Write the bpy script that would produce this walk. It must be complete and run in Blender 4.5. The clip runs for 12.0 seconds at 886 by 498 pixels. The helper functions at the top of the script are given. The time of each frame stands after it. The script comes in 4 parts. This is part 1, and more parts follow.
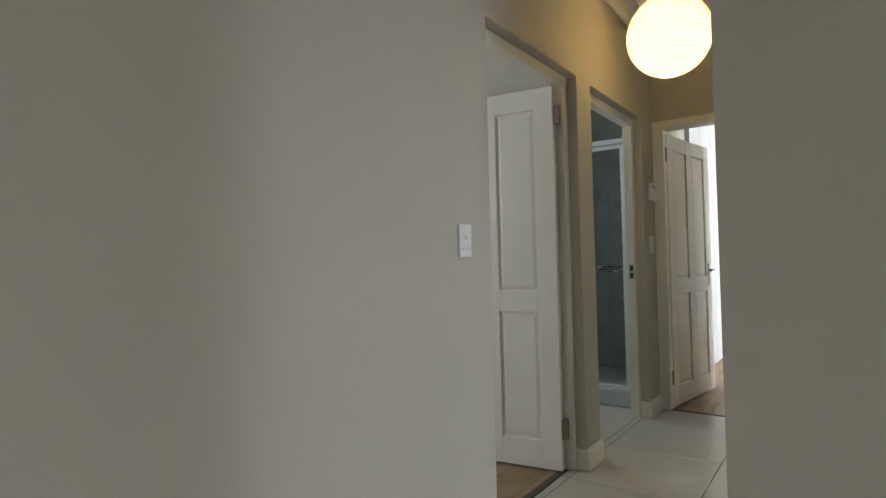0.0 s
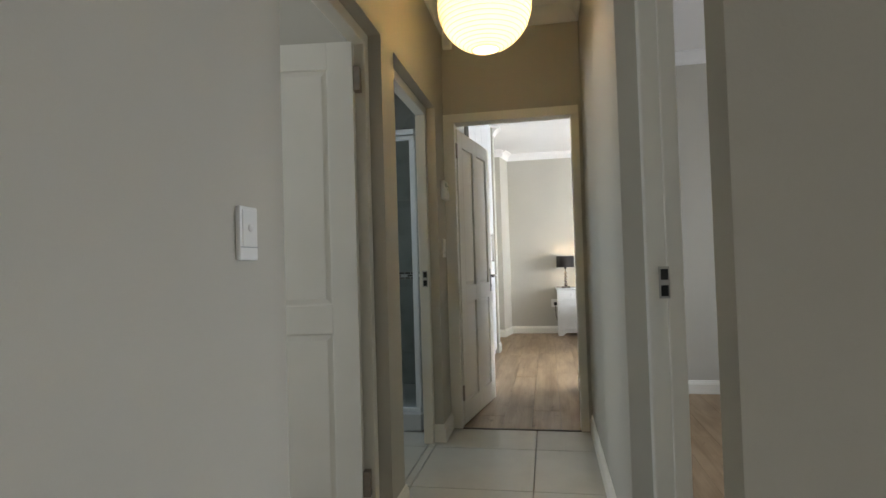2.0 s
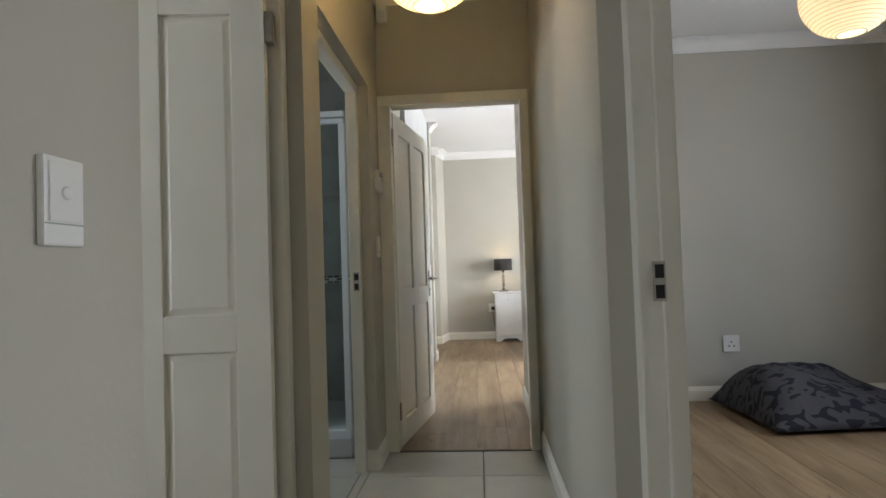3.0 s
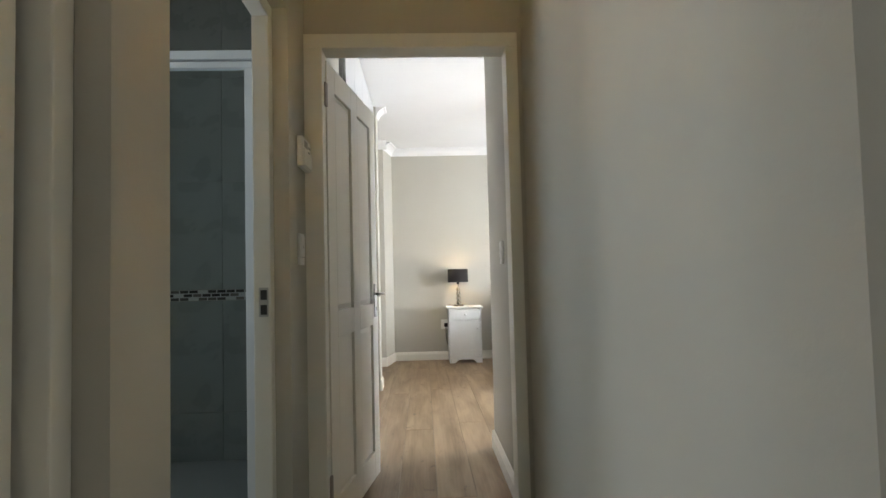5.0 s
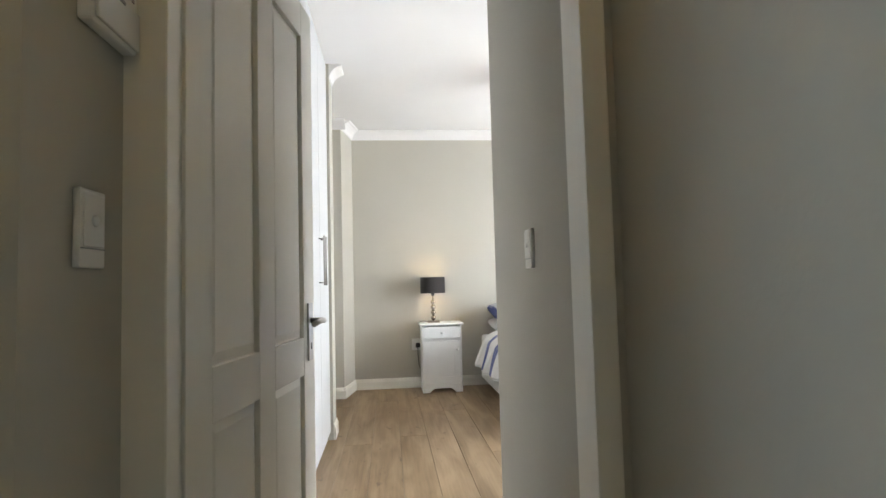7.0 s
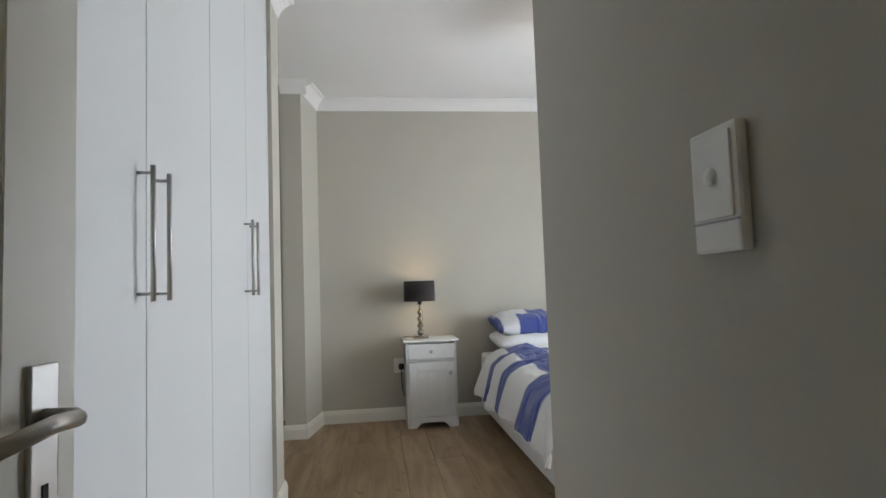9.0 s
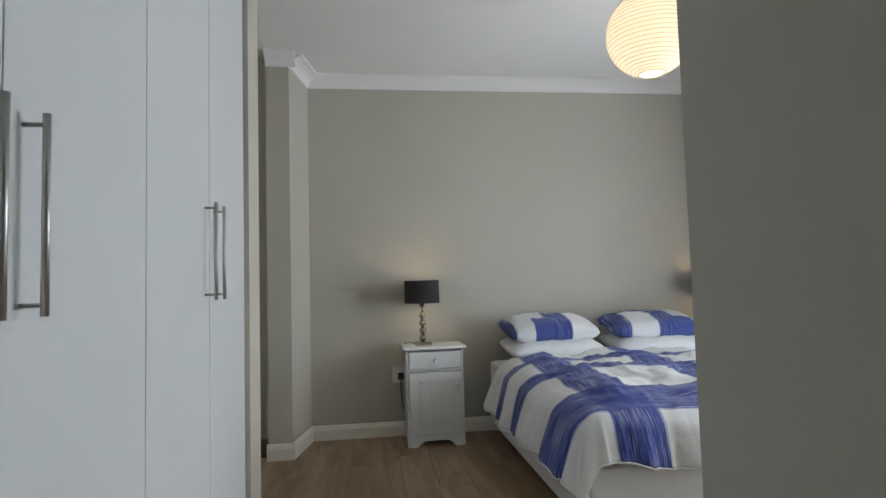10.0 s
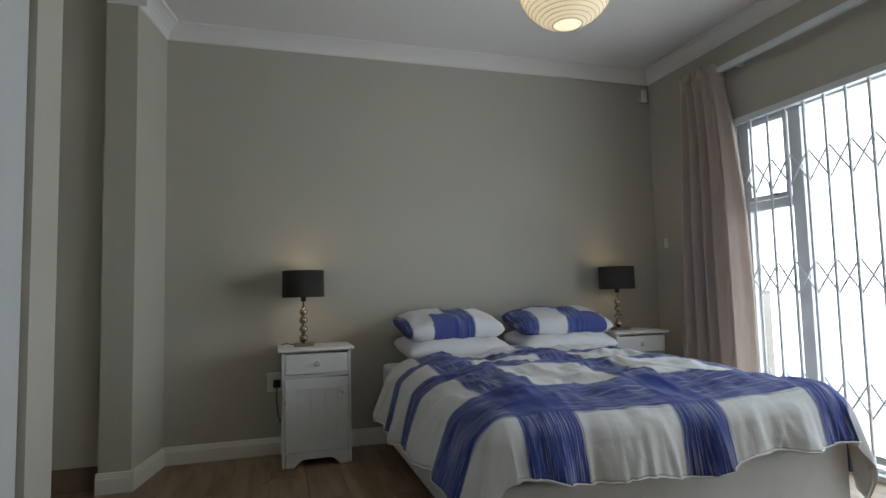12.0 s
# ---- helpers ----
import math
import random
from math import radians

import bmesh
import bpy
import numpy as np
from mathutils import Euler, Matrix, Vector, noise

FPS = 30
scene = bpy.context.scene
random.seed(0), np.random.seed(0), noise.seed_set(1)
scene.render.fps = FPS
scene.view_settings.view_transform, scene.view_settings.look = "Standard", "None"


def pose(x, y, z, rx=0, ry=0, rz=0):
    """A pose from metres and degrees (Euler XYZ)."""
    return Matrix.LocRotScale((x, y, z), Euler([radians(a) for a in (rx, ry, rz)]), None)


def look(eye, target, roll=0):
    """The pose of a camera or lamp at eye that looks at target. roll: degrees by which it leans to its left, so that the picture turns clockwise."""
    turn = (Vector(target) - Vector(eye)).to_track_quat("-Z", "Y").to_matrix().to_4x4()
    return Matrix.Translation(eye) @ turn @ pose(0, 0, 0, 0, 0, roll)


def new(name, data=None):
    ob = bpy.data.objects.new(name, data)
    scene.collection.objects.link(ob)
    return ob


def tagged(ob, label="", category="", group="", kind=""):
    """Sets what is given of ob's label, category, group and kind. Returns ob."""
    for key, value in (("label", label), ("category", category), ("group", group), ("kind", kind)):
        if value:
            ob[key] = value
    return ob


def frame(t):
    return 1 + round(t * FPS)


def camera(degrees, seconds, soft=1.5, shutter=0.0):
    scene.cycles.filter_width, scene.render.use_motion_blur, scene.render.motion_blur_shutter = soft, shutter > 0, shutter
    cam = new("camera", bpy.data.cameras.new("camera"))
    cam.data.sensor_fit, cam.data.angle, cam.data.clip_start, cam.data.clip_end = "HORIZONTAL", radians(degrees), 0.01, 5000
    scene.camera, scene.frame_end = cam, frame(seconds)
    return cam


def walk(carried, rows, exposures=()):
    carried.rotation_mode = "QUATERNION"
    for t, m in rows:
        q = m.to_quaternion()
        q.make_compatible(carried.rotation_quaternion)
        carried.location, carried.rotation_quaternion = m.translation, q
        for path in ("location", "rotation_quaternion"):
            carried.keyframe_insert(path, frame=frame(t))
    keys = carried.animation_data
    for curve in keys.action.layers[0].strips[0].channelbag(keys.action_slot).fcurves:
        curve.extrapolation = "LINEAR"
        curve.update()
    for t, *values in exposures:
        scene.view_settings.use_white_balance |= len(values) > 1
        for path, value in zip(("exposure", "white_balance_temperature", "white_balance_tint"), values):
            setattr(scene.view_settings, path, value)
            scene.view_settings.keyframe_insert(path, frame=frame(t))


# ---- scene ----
cam = camera(76.5, 12.0)
PATH = [
    (0, (0.274, -0.03, 1.088), (-0.89, 1.596, 1.139), -1.3),
    (0.5, (0.137, 0.093, 1.091), (-0.837, 1.84, 1.138), -1.5),
    (1, (0.038, 0.228, 1.092), (-0.762, 2.06, 1.139), -1.5),
    (1.5, (-0.085, 0.371, 1.093), (-0.684, 2.279, 1.14), -1.6),
    (2, (-0.19, 0.523, 1.088), (-0.555, 2.489, 1.141), -1.7),
    (2.5, (-0.225, 0.732, 1.078), (-0.431, 2.721, 1.137), -1.8),
    (3, (-0.282, 0.943, 1.063), (-0.407, 2.938, 1.127), -1.9),
    (5, (-0.38, 1.915, 1.078), (-0.306, 3.911, 1.171), -1.4),
    (5.5, (-0.395, 2.189, 1.075), (-0.276, 4.183, 1.174), -1.6),
    (6, (-0.371, 2.511, 1.094), (-0.218, 4.503, 1.196), -1.7),
    (6.5, (-0.384, 2.854, 1.096), (-0.208, 4.843, 1.206), -1.6),
    (7, (-0.391, 3.183, 1.095), (-0.196, 5.17, 1.213), -1.5),
    (7.5, (-0.35, 3.514, 1.102), (-0.142, 5.499, 1.228), -1.7),
    (9.5, (-0.287, 4.626, 1.114), (-0.042, 6.606, 1.243), -1.9),
    (10, (-0.296, 4.882, 1.129), (-0.044, 6.862, 1.249), -1.6),
    (10.5, (-0.255, 5.094, 1.109), (0.03, 7.07, 1.229), -1.3),
    (11, (-0.195, 5.253, 1.071), (0.131, 7.222, 1.201), -1.3),
    (11.5, (-0.155, 5.338, 1.03), (0.265, 7.288, 1.171), -1.3),
    (12, (-0.118, 5.367, 1.01), (0.46, 7.276, 1.155), -1.4),
]
walk(cam, [(t, look(eye, target, roll)) for t, eye, target, roll in PATH],
     exposures=((0, 0.9, 6500, 10), (1.5, 0.8, 6500, 10), (2.5, 0.7, 6500, 10), (4, 0.82, 6500, 10), (5.5, 0.8, 6500, 10), (7.5, 0.56, 6500, 10), (9.5, -0.38, 6250, 10), (10.5, -0.74, 6200, 6), (12, -1.32, 6250, 6)))

# ---- world, sun, daylight in the openings ----
world = bpy.data.worlds.new("sky")
scene.world = world
world.use_nodes = True
_n = world.node_tree.nodes
_sky = _n.new("ShaderNodeTexSky")
_sky.sky_type, _sky.sun_disc, _sky.sun_elevation, _sky.sun_rotation = "NISHITA", False, radians(72), radians(99)
world.node_tree.links.new(_sky.outputs[0], _n["Background"].inputs[0])
_n["Background"].inputs[1].default_value = 0.12

_sl = bpy.data.lights.new("sun", "SUN")
_sl.energy, _sl.angle, _sl.color = 5.0, radians(0.6), (1, 0.95, 0.88)
_so = new("sun", _sl)
_so.matrix_world = look((3.2, -0.5, 10), (0, 0, 0))


def opening_light(name, x, y, z, w, h, towards, watts, colour=(0.86, 0.93, 1.0)):
    """An area lamp in a wall opening that stands in for sky light."""
    d = bpy.data.lights.new(name, "AREA")
    d.shape, d.size, d.size_y, d.energy, d.color = "RECTANGLE", w, h, watts, colour
    o = new(name, d)
    o.matrix_world = look((x, y, z), (x + towards, y, z))
    return o


opening_light("bedroom_daylight", 2.95, 7.23, 1.05, 2.02, 1.95, -1, 75, (0.86, 0.93, 1.0))
opening_light("side_room_daylight", 2.88, 3.45, 1.45, 0.9, 1.2, -1, 14.5, (0.68, 0.80, 1.0))
opening_light("first_room_daylight", -4.15, 0.7, 1.45, 0.8, 1.2, 1, 22, (0.80, 0.9, 1.0))
opening_light("bathroom_daylight", -2.72, 3.9, 1.7, 0.6, 0.6, 1, 9, (0.74, 0.88, 1.0))
# Added fill in an assumed, unseen opening, to lift the dim partition wall.
opening_light("lounge_fill_light", 4.05, -2.0, 1.3, 1.6, 1.6, -1, 3.1, (0.95, 0.96, 1.0))


def bulb(name, x, y, z, watts, colour, radius):
    d = bpy.data.lights.new(name, "POINT")
    d.energy, d.color, d.shadow_soft_size = watts, colour, radius
    o = new(name, d)
    o.location = (x, y, z)


HALL_LAMP, BED_LAMP, SIDE_LAMP = (-0.43, 3.0, 2.235), (1.08, 7.42, 2.32), (1.535, 3.72, 2.315)
WARM = (1.0, 0.73, 0.37)
bulb("hall_bulb", *HALL_LAMP, 9.2, WARM, 0.05)
bulb("bedroom_bulb", *BED_LAMP, 4.5, (1.0, 0.93, 0.83), 0.05)
bulb("side_room_bulb", *SIDE_LAMP, 1.7, (1.0, 0.88, 0.68), 0.05)
TABLE_LAMPS = ((0.06, 8.98), (2.31, 8.98))
for _x, _y in TABLE_LAMPS:
    bulb("table_lamp_bulb", _x, _y, 1.08, 2.3, (1.0, 0.78, 0.45), 0.03)


# ---- materials ----
def material(name, colour, rough=0.6, metal=0.0, vary=0.06, scale=6.0, bump=0.0, bump_scale=120.0, spec=0.5, per_object=0.0, coat=0.0):
    m = bpy.data.materials.new(name)
    m.use_nodes = True
    nt = m.node_tree
    b = nt.nodes["Principled BSDF"]
    b.inputs["Roughness"].default_value, b.inputs["Metallic"].default_value = rough, metal
    b.inputs["Specular IOR Level"].default_value, b.inputs["Coat Weight"].default_value = spec, coat
    tc = nt.nodes.new("ShaderNodeTexCoord")
    big, fine = nt.nodes.new("ShaderNodeTexNoise"), nt.nodes.new("ShaderNodeTexNoise")
    big.inputs["Scale"].default_value, big.inputs["Detail"].default_value = scale, 5
    fine.inputs["Scale"].default_value, fine.inputs["Detail"].default_value = bump_scale, 3
    nt.links.new(tc.outputs["Object"], big.inputs["Vector"])
    nt.links.new(tc.outputs["Object"], fine.inputs["Vector"])
    hsv = nt.nodes.new("ShaderNodeHueSaturation")
    hsv.inputs["Color"].default_value = (*colour, 1)
    mr = nt.nodes.new("ShaderNodeMapRange")
    mr.inputs["To Min"].default_value, mr.inputs["To Max"].default_value = 1 - vary, 1 + vary
    mr.inputs["From Min"].default_value, mr.inputs["From Max"].default_value = 0.25, 0.75
    nt.links.new(big.outputs["Fac"], mr.inputs["Value"])
    value = mr.outputs[0]
    if per_object:
        oi = nt.nodes.new("ShaderNodeObjectInfo")
        m2 = nt.nodes.new("ShaderNodeMapRange")
        m2.inputs["To Min"].default_value, m2.inputs["To Max"].default_value = 1 - per_object, 1 + per_object
        nt.links.new(oi.outputs["Random"], m2.inputs["Value"])
        mu = nt.nodes.new("ShaderNodeMath")
        mu.operation = "MULTIPLY"
        nt.links.new(value, mu.inputs[0])
        nt.links.new(m2.outputs[0], mu.inputs[1])
        value = mu.outputs[0]
    nt.links.new(value, hsv.inputs["Value"])
    nt.links.new(hsv.outputs[0], b.inputs["Base Color"])
    r2 = nt.nodes.new("ShaderNodeMapRange")
    r2.inputs["To Min"].default_value, r2.inputs["To Max"].default_value = max(rough - 0.08, 0.02), min(rough + 0.08, 1)
    nt.links.new(big.outputs["Fac"], r2.inputs["Value"])
    nt.links.new(r2.outputs[0], b.inputs["Roughness"])
    if bump:
        bn = nt.nodes.new("ShaderNodeBump")
        bn.inputs["Strength"].default_value, bn.inputs["Distance"].default_value = bump, 0.002
        nt.links.new(fine.outputs["Fac"], bn.inputs["Height"])
        nt.links.new(bn.outputs[0], b.inputs["Normal"])
    return m


def wood_material(name, dark, light, rough=0.42):
    """Laminate with long grain along y, knots, and a tone of its own for each plank."""
    m = bpy.data.materials.new(name)
    m.use_nodes = True
    nt = m.node_tree
    b = nt.nodes["Principled BSDF"]
    tc, oi = nt.nodes.new("ShaderNodeTexCoord"), nt.nodes.new("ShaderNodeObjectInfo")
    add = nt.nodes.new("ShaderNodeVectorMath")
    add.operation = "ADD"
    nt.links.new(tc.outputs["Object"], add.inputs[0])
    sc = nt.nodes.new("ShaderNodeVectorMath")
    sc.operation = "SCALE"
    sc.inputs[0].default_value = (37, 91, 13)
    nt.links.new(oi.outputs["Random"], sc.inputs["Scale"])
    nt.links.new(sc.outputs[0], add.inputs[1])
    mp = nt.nodes.new("ShaderNodeMapping")
    mp.inputs["Scale"].default_value = (6, 0.9, 1)
    nt.links.new(add.outputs[0], mp.inputs["Vector"])
    n1 = nt.nodes.new("ShaderNodeTexNoise")
    n1.inputs["Scale"].default_value, n1.inputs["Detail"].default_value, n1.inputs["Distortion"].default_value = 1.6, 8, 0.6
    nt.links.new(mp.outputs[0], n1.inputs["Vector"])
    mp2 = nt.nodes.new("ShaderNodeMapping")
    mp2.inputs["Scale"].default_value = (70, 2.5, 1)
    nt.links.new(add.outputs[0], mp2.inputs["Vector"])
    n2 = nt.nodes.new("ShaderNodeTexNoise")
    n2.inputs["Scale"].default_value, n2.inputs["Detail"].default_value = 1.0, 4
    nt.links.new(mp2.outputs[0], n2.inputs["Vector"])
    mx = nt.nodes.new("ShaderNodeMath")
    mx.operation, mx.inputs[1].default_value = "MULTIPLY_ADD", 0.34
    nt.links.new(n2.outputs["Fac"], mx.inputs[0])
    nt.links.new(n1.outputs["Fac"], mx.inputs[2])
    cr = nt.nodes.new("ShaderNodeValToRGB")
    cr.color_ramp.elements[0].position, cr.color_ramp.elements[0].color = 0.46, (*dark, 1)
    cr.color_ramp.elements[1].position, cr.color_ramp.elements[1].color = 0.80, (*light, 1)
    nt.links.new(mx.outputs[0], cr.inputs[0])
    mp3 = nt.nodes.new("ShaderNodeMapping")
    mp3.inputs["Scale"].default_value = (17, 6.5, 1)
    nt.links.new(add.outputs[0], mp3.inputs["Vector"])
    n3 = nt.nodes.new("ShaderNodeTexNoise")
    n3.inputs["Scale"].default_value, n3.inputs["Detail"].default_value, n3.inputs["Distortion"].default_value = 1.0, 2, 0.6
    nt.links.new(mp3.outputs[0], n3.inputs["Vector"])
    kn = nt.nodes.new("ShaderNodeMapRange")
    kn.inputs["From Min"].default_value, kn.inputs["From Max"].default_value = 0.66, 0.76
    kn.inputs["To Max"].default_value = 0.65
    nt.links.new(n3.outputs["Fac"], kn.inputs["Value"])
    knot = nt.nodes.new("ShaderNodeMix")
    knot.data_type = "RGBA"
    knot.inputs["B"].default_value = (dark[0] * 0.45, dark[1] * 0.42, dark[2] * 0.4, 1)
    nt.links.new(kn.outputs[0], knot.inputs["Factor"])
    nt.links.new(cr.outputs[0], knot.inputs["A"])
    hsv = nt.nodes.new("ShaderNodeHueSaturation")
    mr = nt.nodes.new("ShaderNodeMapRange")
    mr.inputs["To Min"].default_value, mr.inputs["To Max"].default_value = 0.95, 1.05
    nt.links.new(oi.outputs["Random"], mr.inputs["Value"])
    nt.links.new(mr.outputs[0], hsv.inputs["Value"])
    nt.links.new(knot.outputs["Result"], hsv.inputs["Color"])
    nt.links.new(hsv.outputs[0], b.inputs["Base Color"])
    b.inputs["Roughness"].default_value = rough
    bn = nt.nodes.new("ShaderNodeBump")
    bn.inputs["Strength"].default_value, bn.inputs["Distance"].default_value = 0.25, 0.001
    nt.links.new(n2.outputs["Fac"], bn.inputs["Height"])
    nt.links.new(bn.outputs[0], b.inputs["Normal"])
    return m


def paper_material():
    m = bpy.data.materials.new("lantern_paper")
    m.use_nodes = True
    nt = m.node_tree
    b = nt.nodes["Principled BSDF"]
    b.inputs["Base Color"].default_value, b.inputs["Roughness"].default_value = (0.85, 0.8, 0.68, 1), 0.9
    tr, mix = nt.nodes.new("ShaderNodeBsdfTranslucent"), nt.nodes.new("ShaderNodeMixShader")
    tr.inputs[0].default_value = (0.93, 0.84, 0.66, 1)
    no = nt.nodes.new("ShaderNodeTexNoise")
    no.inputs["Scale"].default_value = 60
    bn = nt.nodes.new("ShaderNodeBump")
    bn.inputs["Strength"].default_value, bn.inputs["Distance"].default_value = 0.4, 0.002
    nt.links.new(no.outputs["Fac"], bn.inputs["Height"])
    nt.links.new(bn.outputs[0], b.inputs["Normal"])
    mix.inputs[0].default_value = 0.33
    nt.links.new(b.outputs[0], mix.inputs[1])
    nt.links.new(tr.outputs[0], mix.inputs[2])
    nt.links.new(mix.outputs[0], nt.nodes["Material Output"].inputs[0])
    return m


def check_material(name, u_bands, v_bands, white=(0.7, 0.7, 0.7), blue=(0.009, 0.034, 0.245), soft=0.006, patches=()):
    """White cotton with brushed blue bands across and along, laid out in metres on the UV map."""
    m = bpy.data.materials.new(name)
    m.use_nodes = True
    nt = m.node_tree
    b = nt.nodes["Principled BSDF"]
    b.inputs["Roughness"].default_value, b.inputs["Sheen Weight"].default_value = 0.9, 0.15
    uv = nt.nodes.new("ShaderNodeUVMap")
    sep = nt.nodes.new("ShaderNodeSeparateXYZ")
    nt.links.new(uv.outputs[0], sep.inputs[0])

    def math_node(op, a, c):
        n = nt.nodes.new("ShaderNodeMath")
        n.operation = op
        for i, v in enumerate((a, c)):
            if isinstance(v, (int, float)):
                n.inputs[i].default_value = v
            else:
                nt.links.new(v, n.inputs[i])
        return n.outputs[0]

    def streaks(stretch, seed):
        mp = nt.nodes.new("ShaderNodeMapping")
        mp.inputs["Scale"].default_value, mp.inputs["Location"].default_value = stretch, (seed, seed * 2, 0)
        nt.links.new(uv.outputs[0], mp.inputs["Vector"])
        n = nt.nodes.new("ShaderNodeTexNoise")
        n.inputs["Scale"].default_value, n.inputs["Detail"].default_value = 1, 3
        nt.links.new(mp.outputs[0], n.inputs["Vector"])
        return n.outputs["Fac"]

    total = None
    for axis, bands, stretch in ((0, u_bands, (300, 5, 1)), (1, v_bands, (5, 300, 1))):
        grain = streaks(stretch, 3 + axis)
        axis_mask = None
        edge = math_node("MULTIPLY", math_node("SUBTRACT", grain, 0.5), 0.05)
        coord = math_node("ADD", sep.outputs[axis], edge)
        for lo, hi in bands:
            d = math_node("ABSOLUTE", math_node("SUBTRACT", coord, (lo + hi) / 2), 0)
            k = nt.nodes.new("ShaderNodeMapRange")
            k.inputs["From Min"].default_value, k.inputs["From Max"].default_value = (hi - lo) / 2 + soft, (hi - lo) / 2 - soft
            nt.links.new(d, k.inputs["Value"])
            axis_mask = k.outputs[0] if axis_mask is None else math_node("MAXIMUM", axis_mask, k.outputs[0])
        if axis_mask is None:
            continue
        g = nt.nodes.new("ShaderNodeMapRange")
        g.inputs["From Min"].default_value, g.inputs["From Max"].default_value = 0.67, 0.52
        g.inputs["To Min"].default_value = 0.42
        nt.links.new(grain, g.inputs["Value"])
        one = math_node("MULTIPLY", axis_mask, math_node("MULTIPLY", g.outputs[0], 0.98))
        total = one if total is None else math_node("SUBTRACT", math_node("ADD", total, one), math_node("MULTIPLY", total, one))
    for u0, u1, v0, v1 in patches:
        one = None
        for axis, lo, hi in ((0, u0, u1), (1, v0, v1)):
            wobble = math_node("MULTIPLY", math_node("SUBTRACT", streaks((5, 300, 1), 7 + axis), 0.5), 0.04)
            d = math_node("ABSOLUTE", math_node("SUBTRACT", math_node("ADD", sep.outputs[axis], wobble), (lo + hi) / 2), 0)
            k = math_node("LESS_THAN", d, (hi - lo) / 2)
            one = k if one is None else math_node("MULTIPLY", one, k)
        total = math_node("MAXIMUM", total, math_node("MULTIPLY", one, 0.93))
    mix = nt.nodes.new("ShaderNodeMix")
    mix.data_type = "RGBA"
    mix.inputs["A"].default_value, mix.inputs["B"].default_value = (*white, 1), (*blue, 1)
    nt.links.new(total, mix.inputs["Factor"])
    nt.links.new(mix.outputs["Result"], b.inputs["Base Color"])
    no = nt.nodes.new("ShaderNodeTexNoise")
    no.inputs["Scale"].default_value, no.inputs["Detail"].default_value = 9, 3
    tc = nt.nodes.new("ShaderNodeTexCoord")
    nt.links.new(tc.outputs["Object"], no.inputs["Vector"])
    bn = nt.nodes.new("ShaderNodeBump")
    bn.inputs["Strength"].default_value, bn.inputs["Distance"].default_value = 0.3, 0.02
    nt.links.new(no.outputs["Fac"], bn.inputs["Height"])
    nt.links.new(bn.outputs[0], b.inputs["Normal"])
    return m


def cushion_material():
    m = material("cushion_fabric", (0.03, 0.035, 0.05), 0.95, vary=0.15, scale=30, bump=0.5, bump_scale=300)
    nt = m.node_tree
    b = nt.nodes["Principled BSDF"]
    tc = nt.nodes.new("ShaderNodeTexCoord")
    mp = nt.nodes.new("ShaderNodeMapping")
    mp.inputs["Scale"].default_value, mp.inputs["Rotation"].default_value = (0.75, 1.7, 1), (0, 0, 0.5)
    nt.links.new(tc.outputs["Object"], mp.inputs["Vector"])
    w = nt.nodes.new("ShaderNodeTexNoise")
    w.inputs["Scale"].default_value, w.inputs["Detail"].default_value, w.inputs["Distortion"].default_value = 12, 0.3, 1.1
    nt.links.new(mp.outputs[0], w.inputs["Vector"])
    cr = nt.nodes.new("ShaderNodeValToRGB")
    cr.color_ramp.elements[0].position, cr.color_ramp.elements[0].color = 0.455, (0.010, 0.011, 0.018, 1)
    cr.color_ramp.elements[1].position, cr.color_ramp.elements[1].color = 0.475, (0.058, 0.055, 0.064, 1)
    nt.links.new(w.outputs["Fac"], cr.inputs[0])
    nt.links.new(cr.outputs[0], b.inputs["Base Color"])
    return m


def glass_material(name, tint, rough=0.02):
    m = bpy.data.materials.new(name)
    m.use_nodes = True
    b = m.node_tree.nodes["Principled BSDF"]
    b.inputs["Base Color"].default_value, b.inputs["Transmission Weight"].default_value = (*tint, 1), 1.0
    b.inputs["Roughness"].default_value, b.inputs["IOR"].default_value = rough, 1.02
    return m


PLASTER = material("wall_paint", (0.503, 0.477, 0.413), 0.85, vary=0.025, scale=2.2, bump=0.25, bump_scale=90)
CEILING = material("ceiling_paint", (0.84, 0.82, 0.80), 0.9, vary=0.02, scale=2, bump=0.15, bump_scale=80)
TRIM = material("trim_enamel", (0.82, 0.795, 0.72), 0.38, vary=0.03, scale=5, bump=0.08, bump_scale=60)
DOOR = material("door_enamel", (0.83, 0.80, 0.72), 0.4, vary=0.03, scale=4, bump=0.12, bump_scale=50)
MELAMINE = material("white_melamine", (0.60, 0.607, 0.61), 0.42, vary=0.015, scale=3)
NIGHT = material("white_painted_wood", (0.78, 0.78, 0.77), 0.45, vary=0.03, scale=8, bump=0.1, bump_scale=60)
PLASTIC = material("white_plastic", (0.8, 0.79, 0.76), 0.35, vary=0.02)
GREYPLASTIC = material("grey_plastic", (0.35, 0.36, 0.36), 0.4, vary=0.02)
STEEL = material("brushed_steel", (0.5, 0.49, 0.47), 0.34, metal=1.0, vary=0.06, scale=40)
CHROME = material("smoked_chrome", (0.42, 0.38, 0.34), 0.12, metal=1.0, vary=0.04)
HINGE = material("hinge_metal", (0.32, 0.28, 0.24), 0.45, metal=0.8, vary=0.12, scale=50)
DARK = material("dark_slot", (0.02, 0.02, 0.02), 0.7, vary=0.1)
SHADE = material("black_shade_fabric", (0.035, 0.03, 0.028), 0.9, vary=0.12, scale=60, bump=0.4, bump_scale=400)
GOLD = material("gold_shade_lining", (0.75, 0.6, 0.3), 0.5, metal=0.4, vary=0.05)
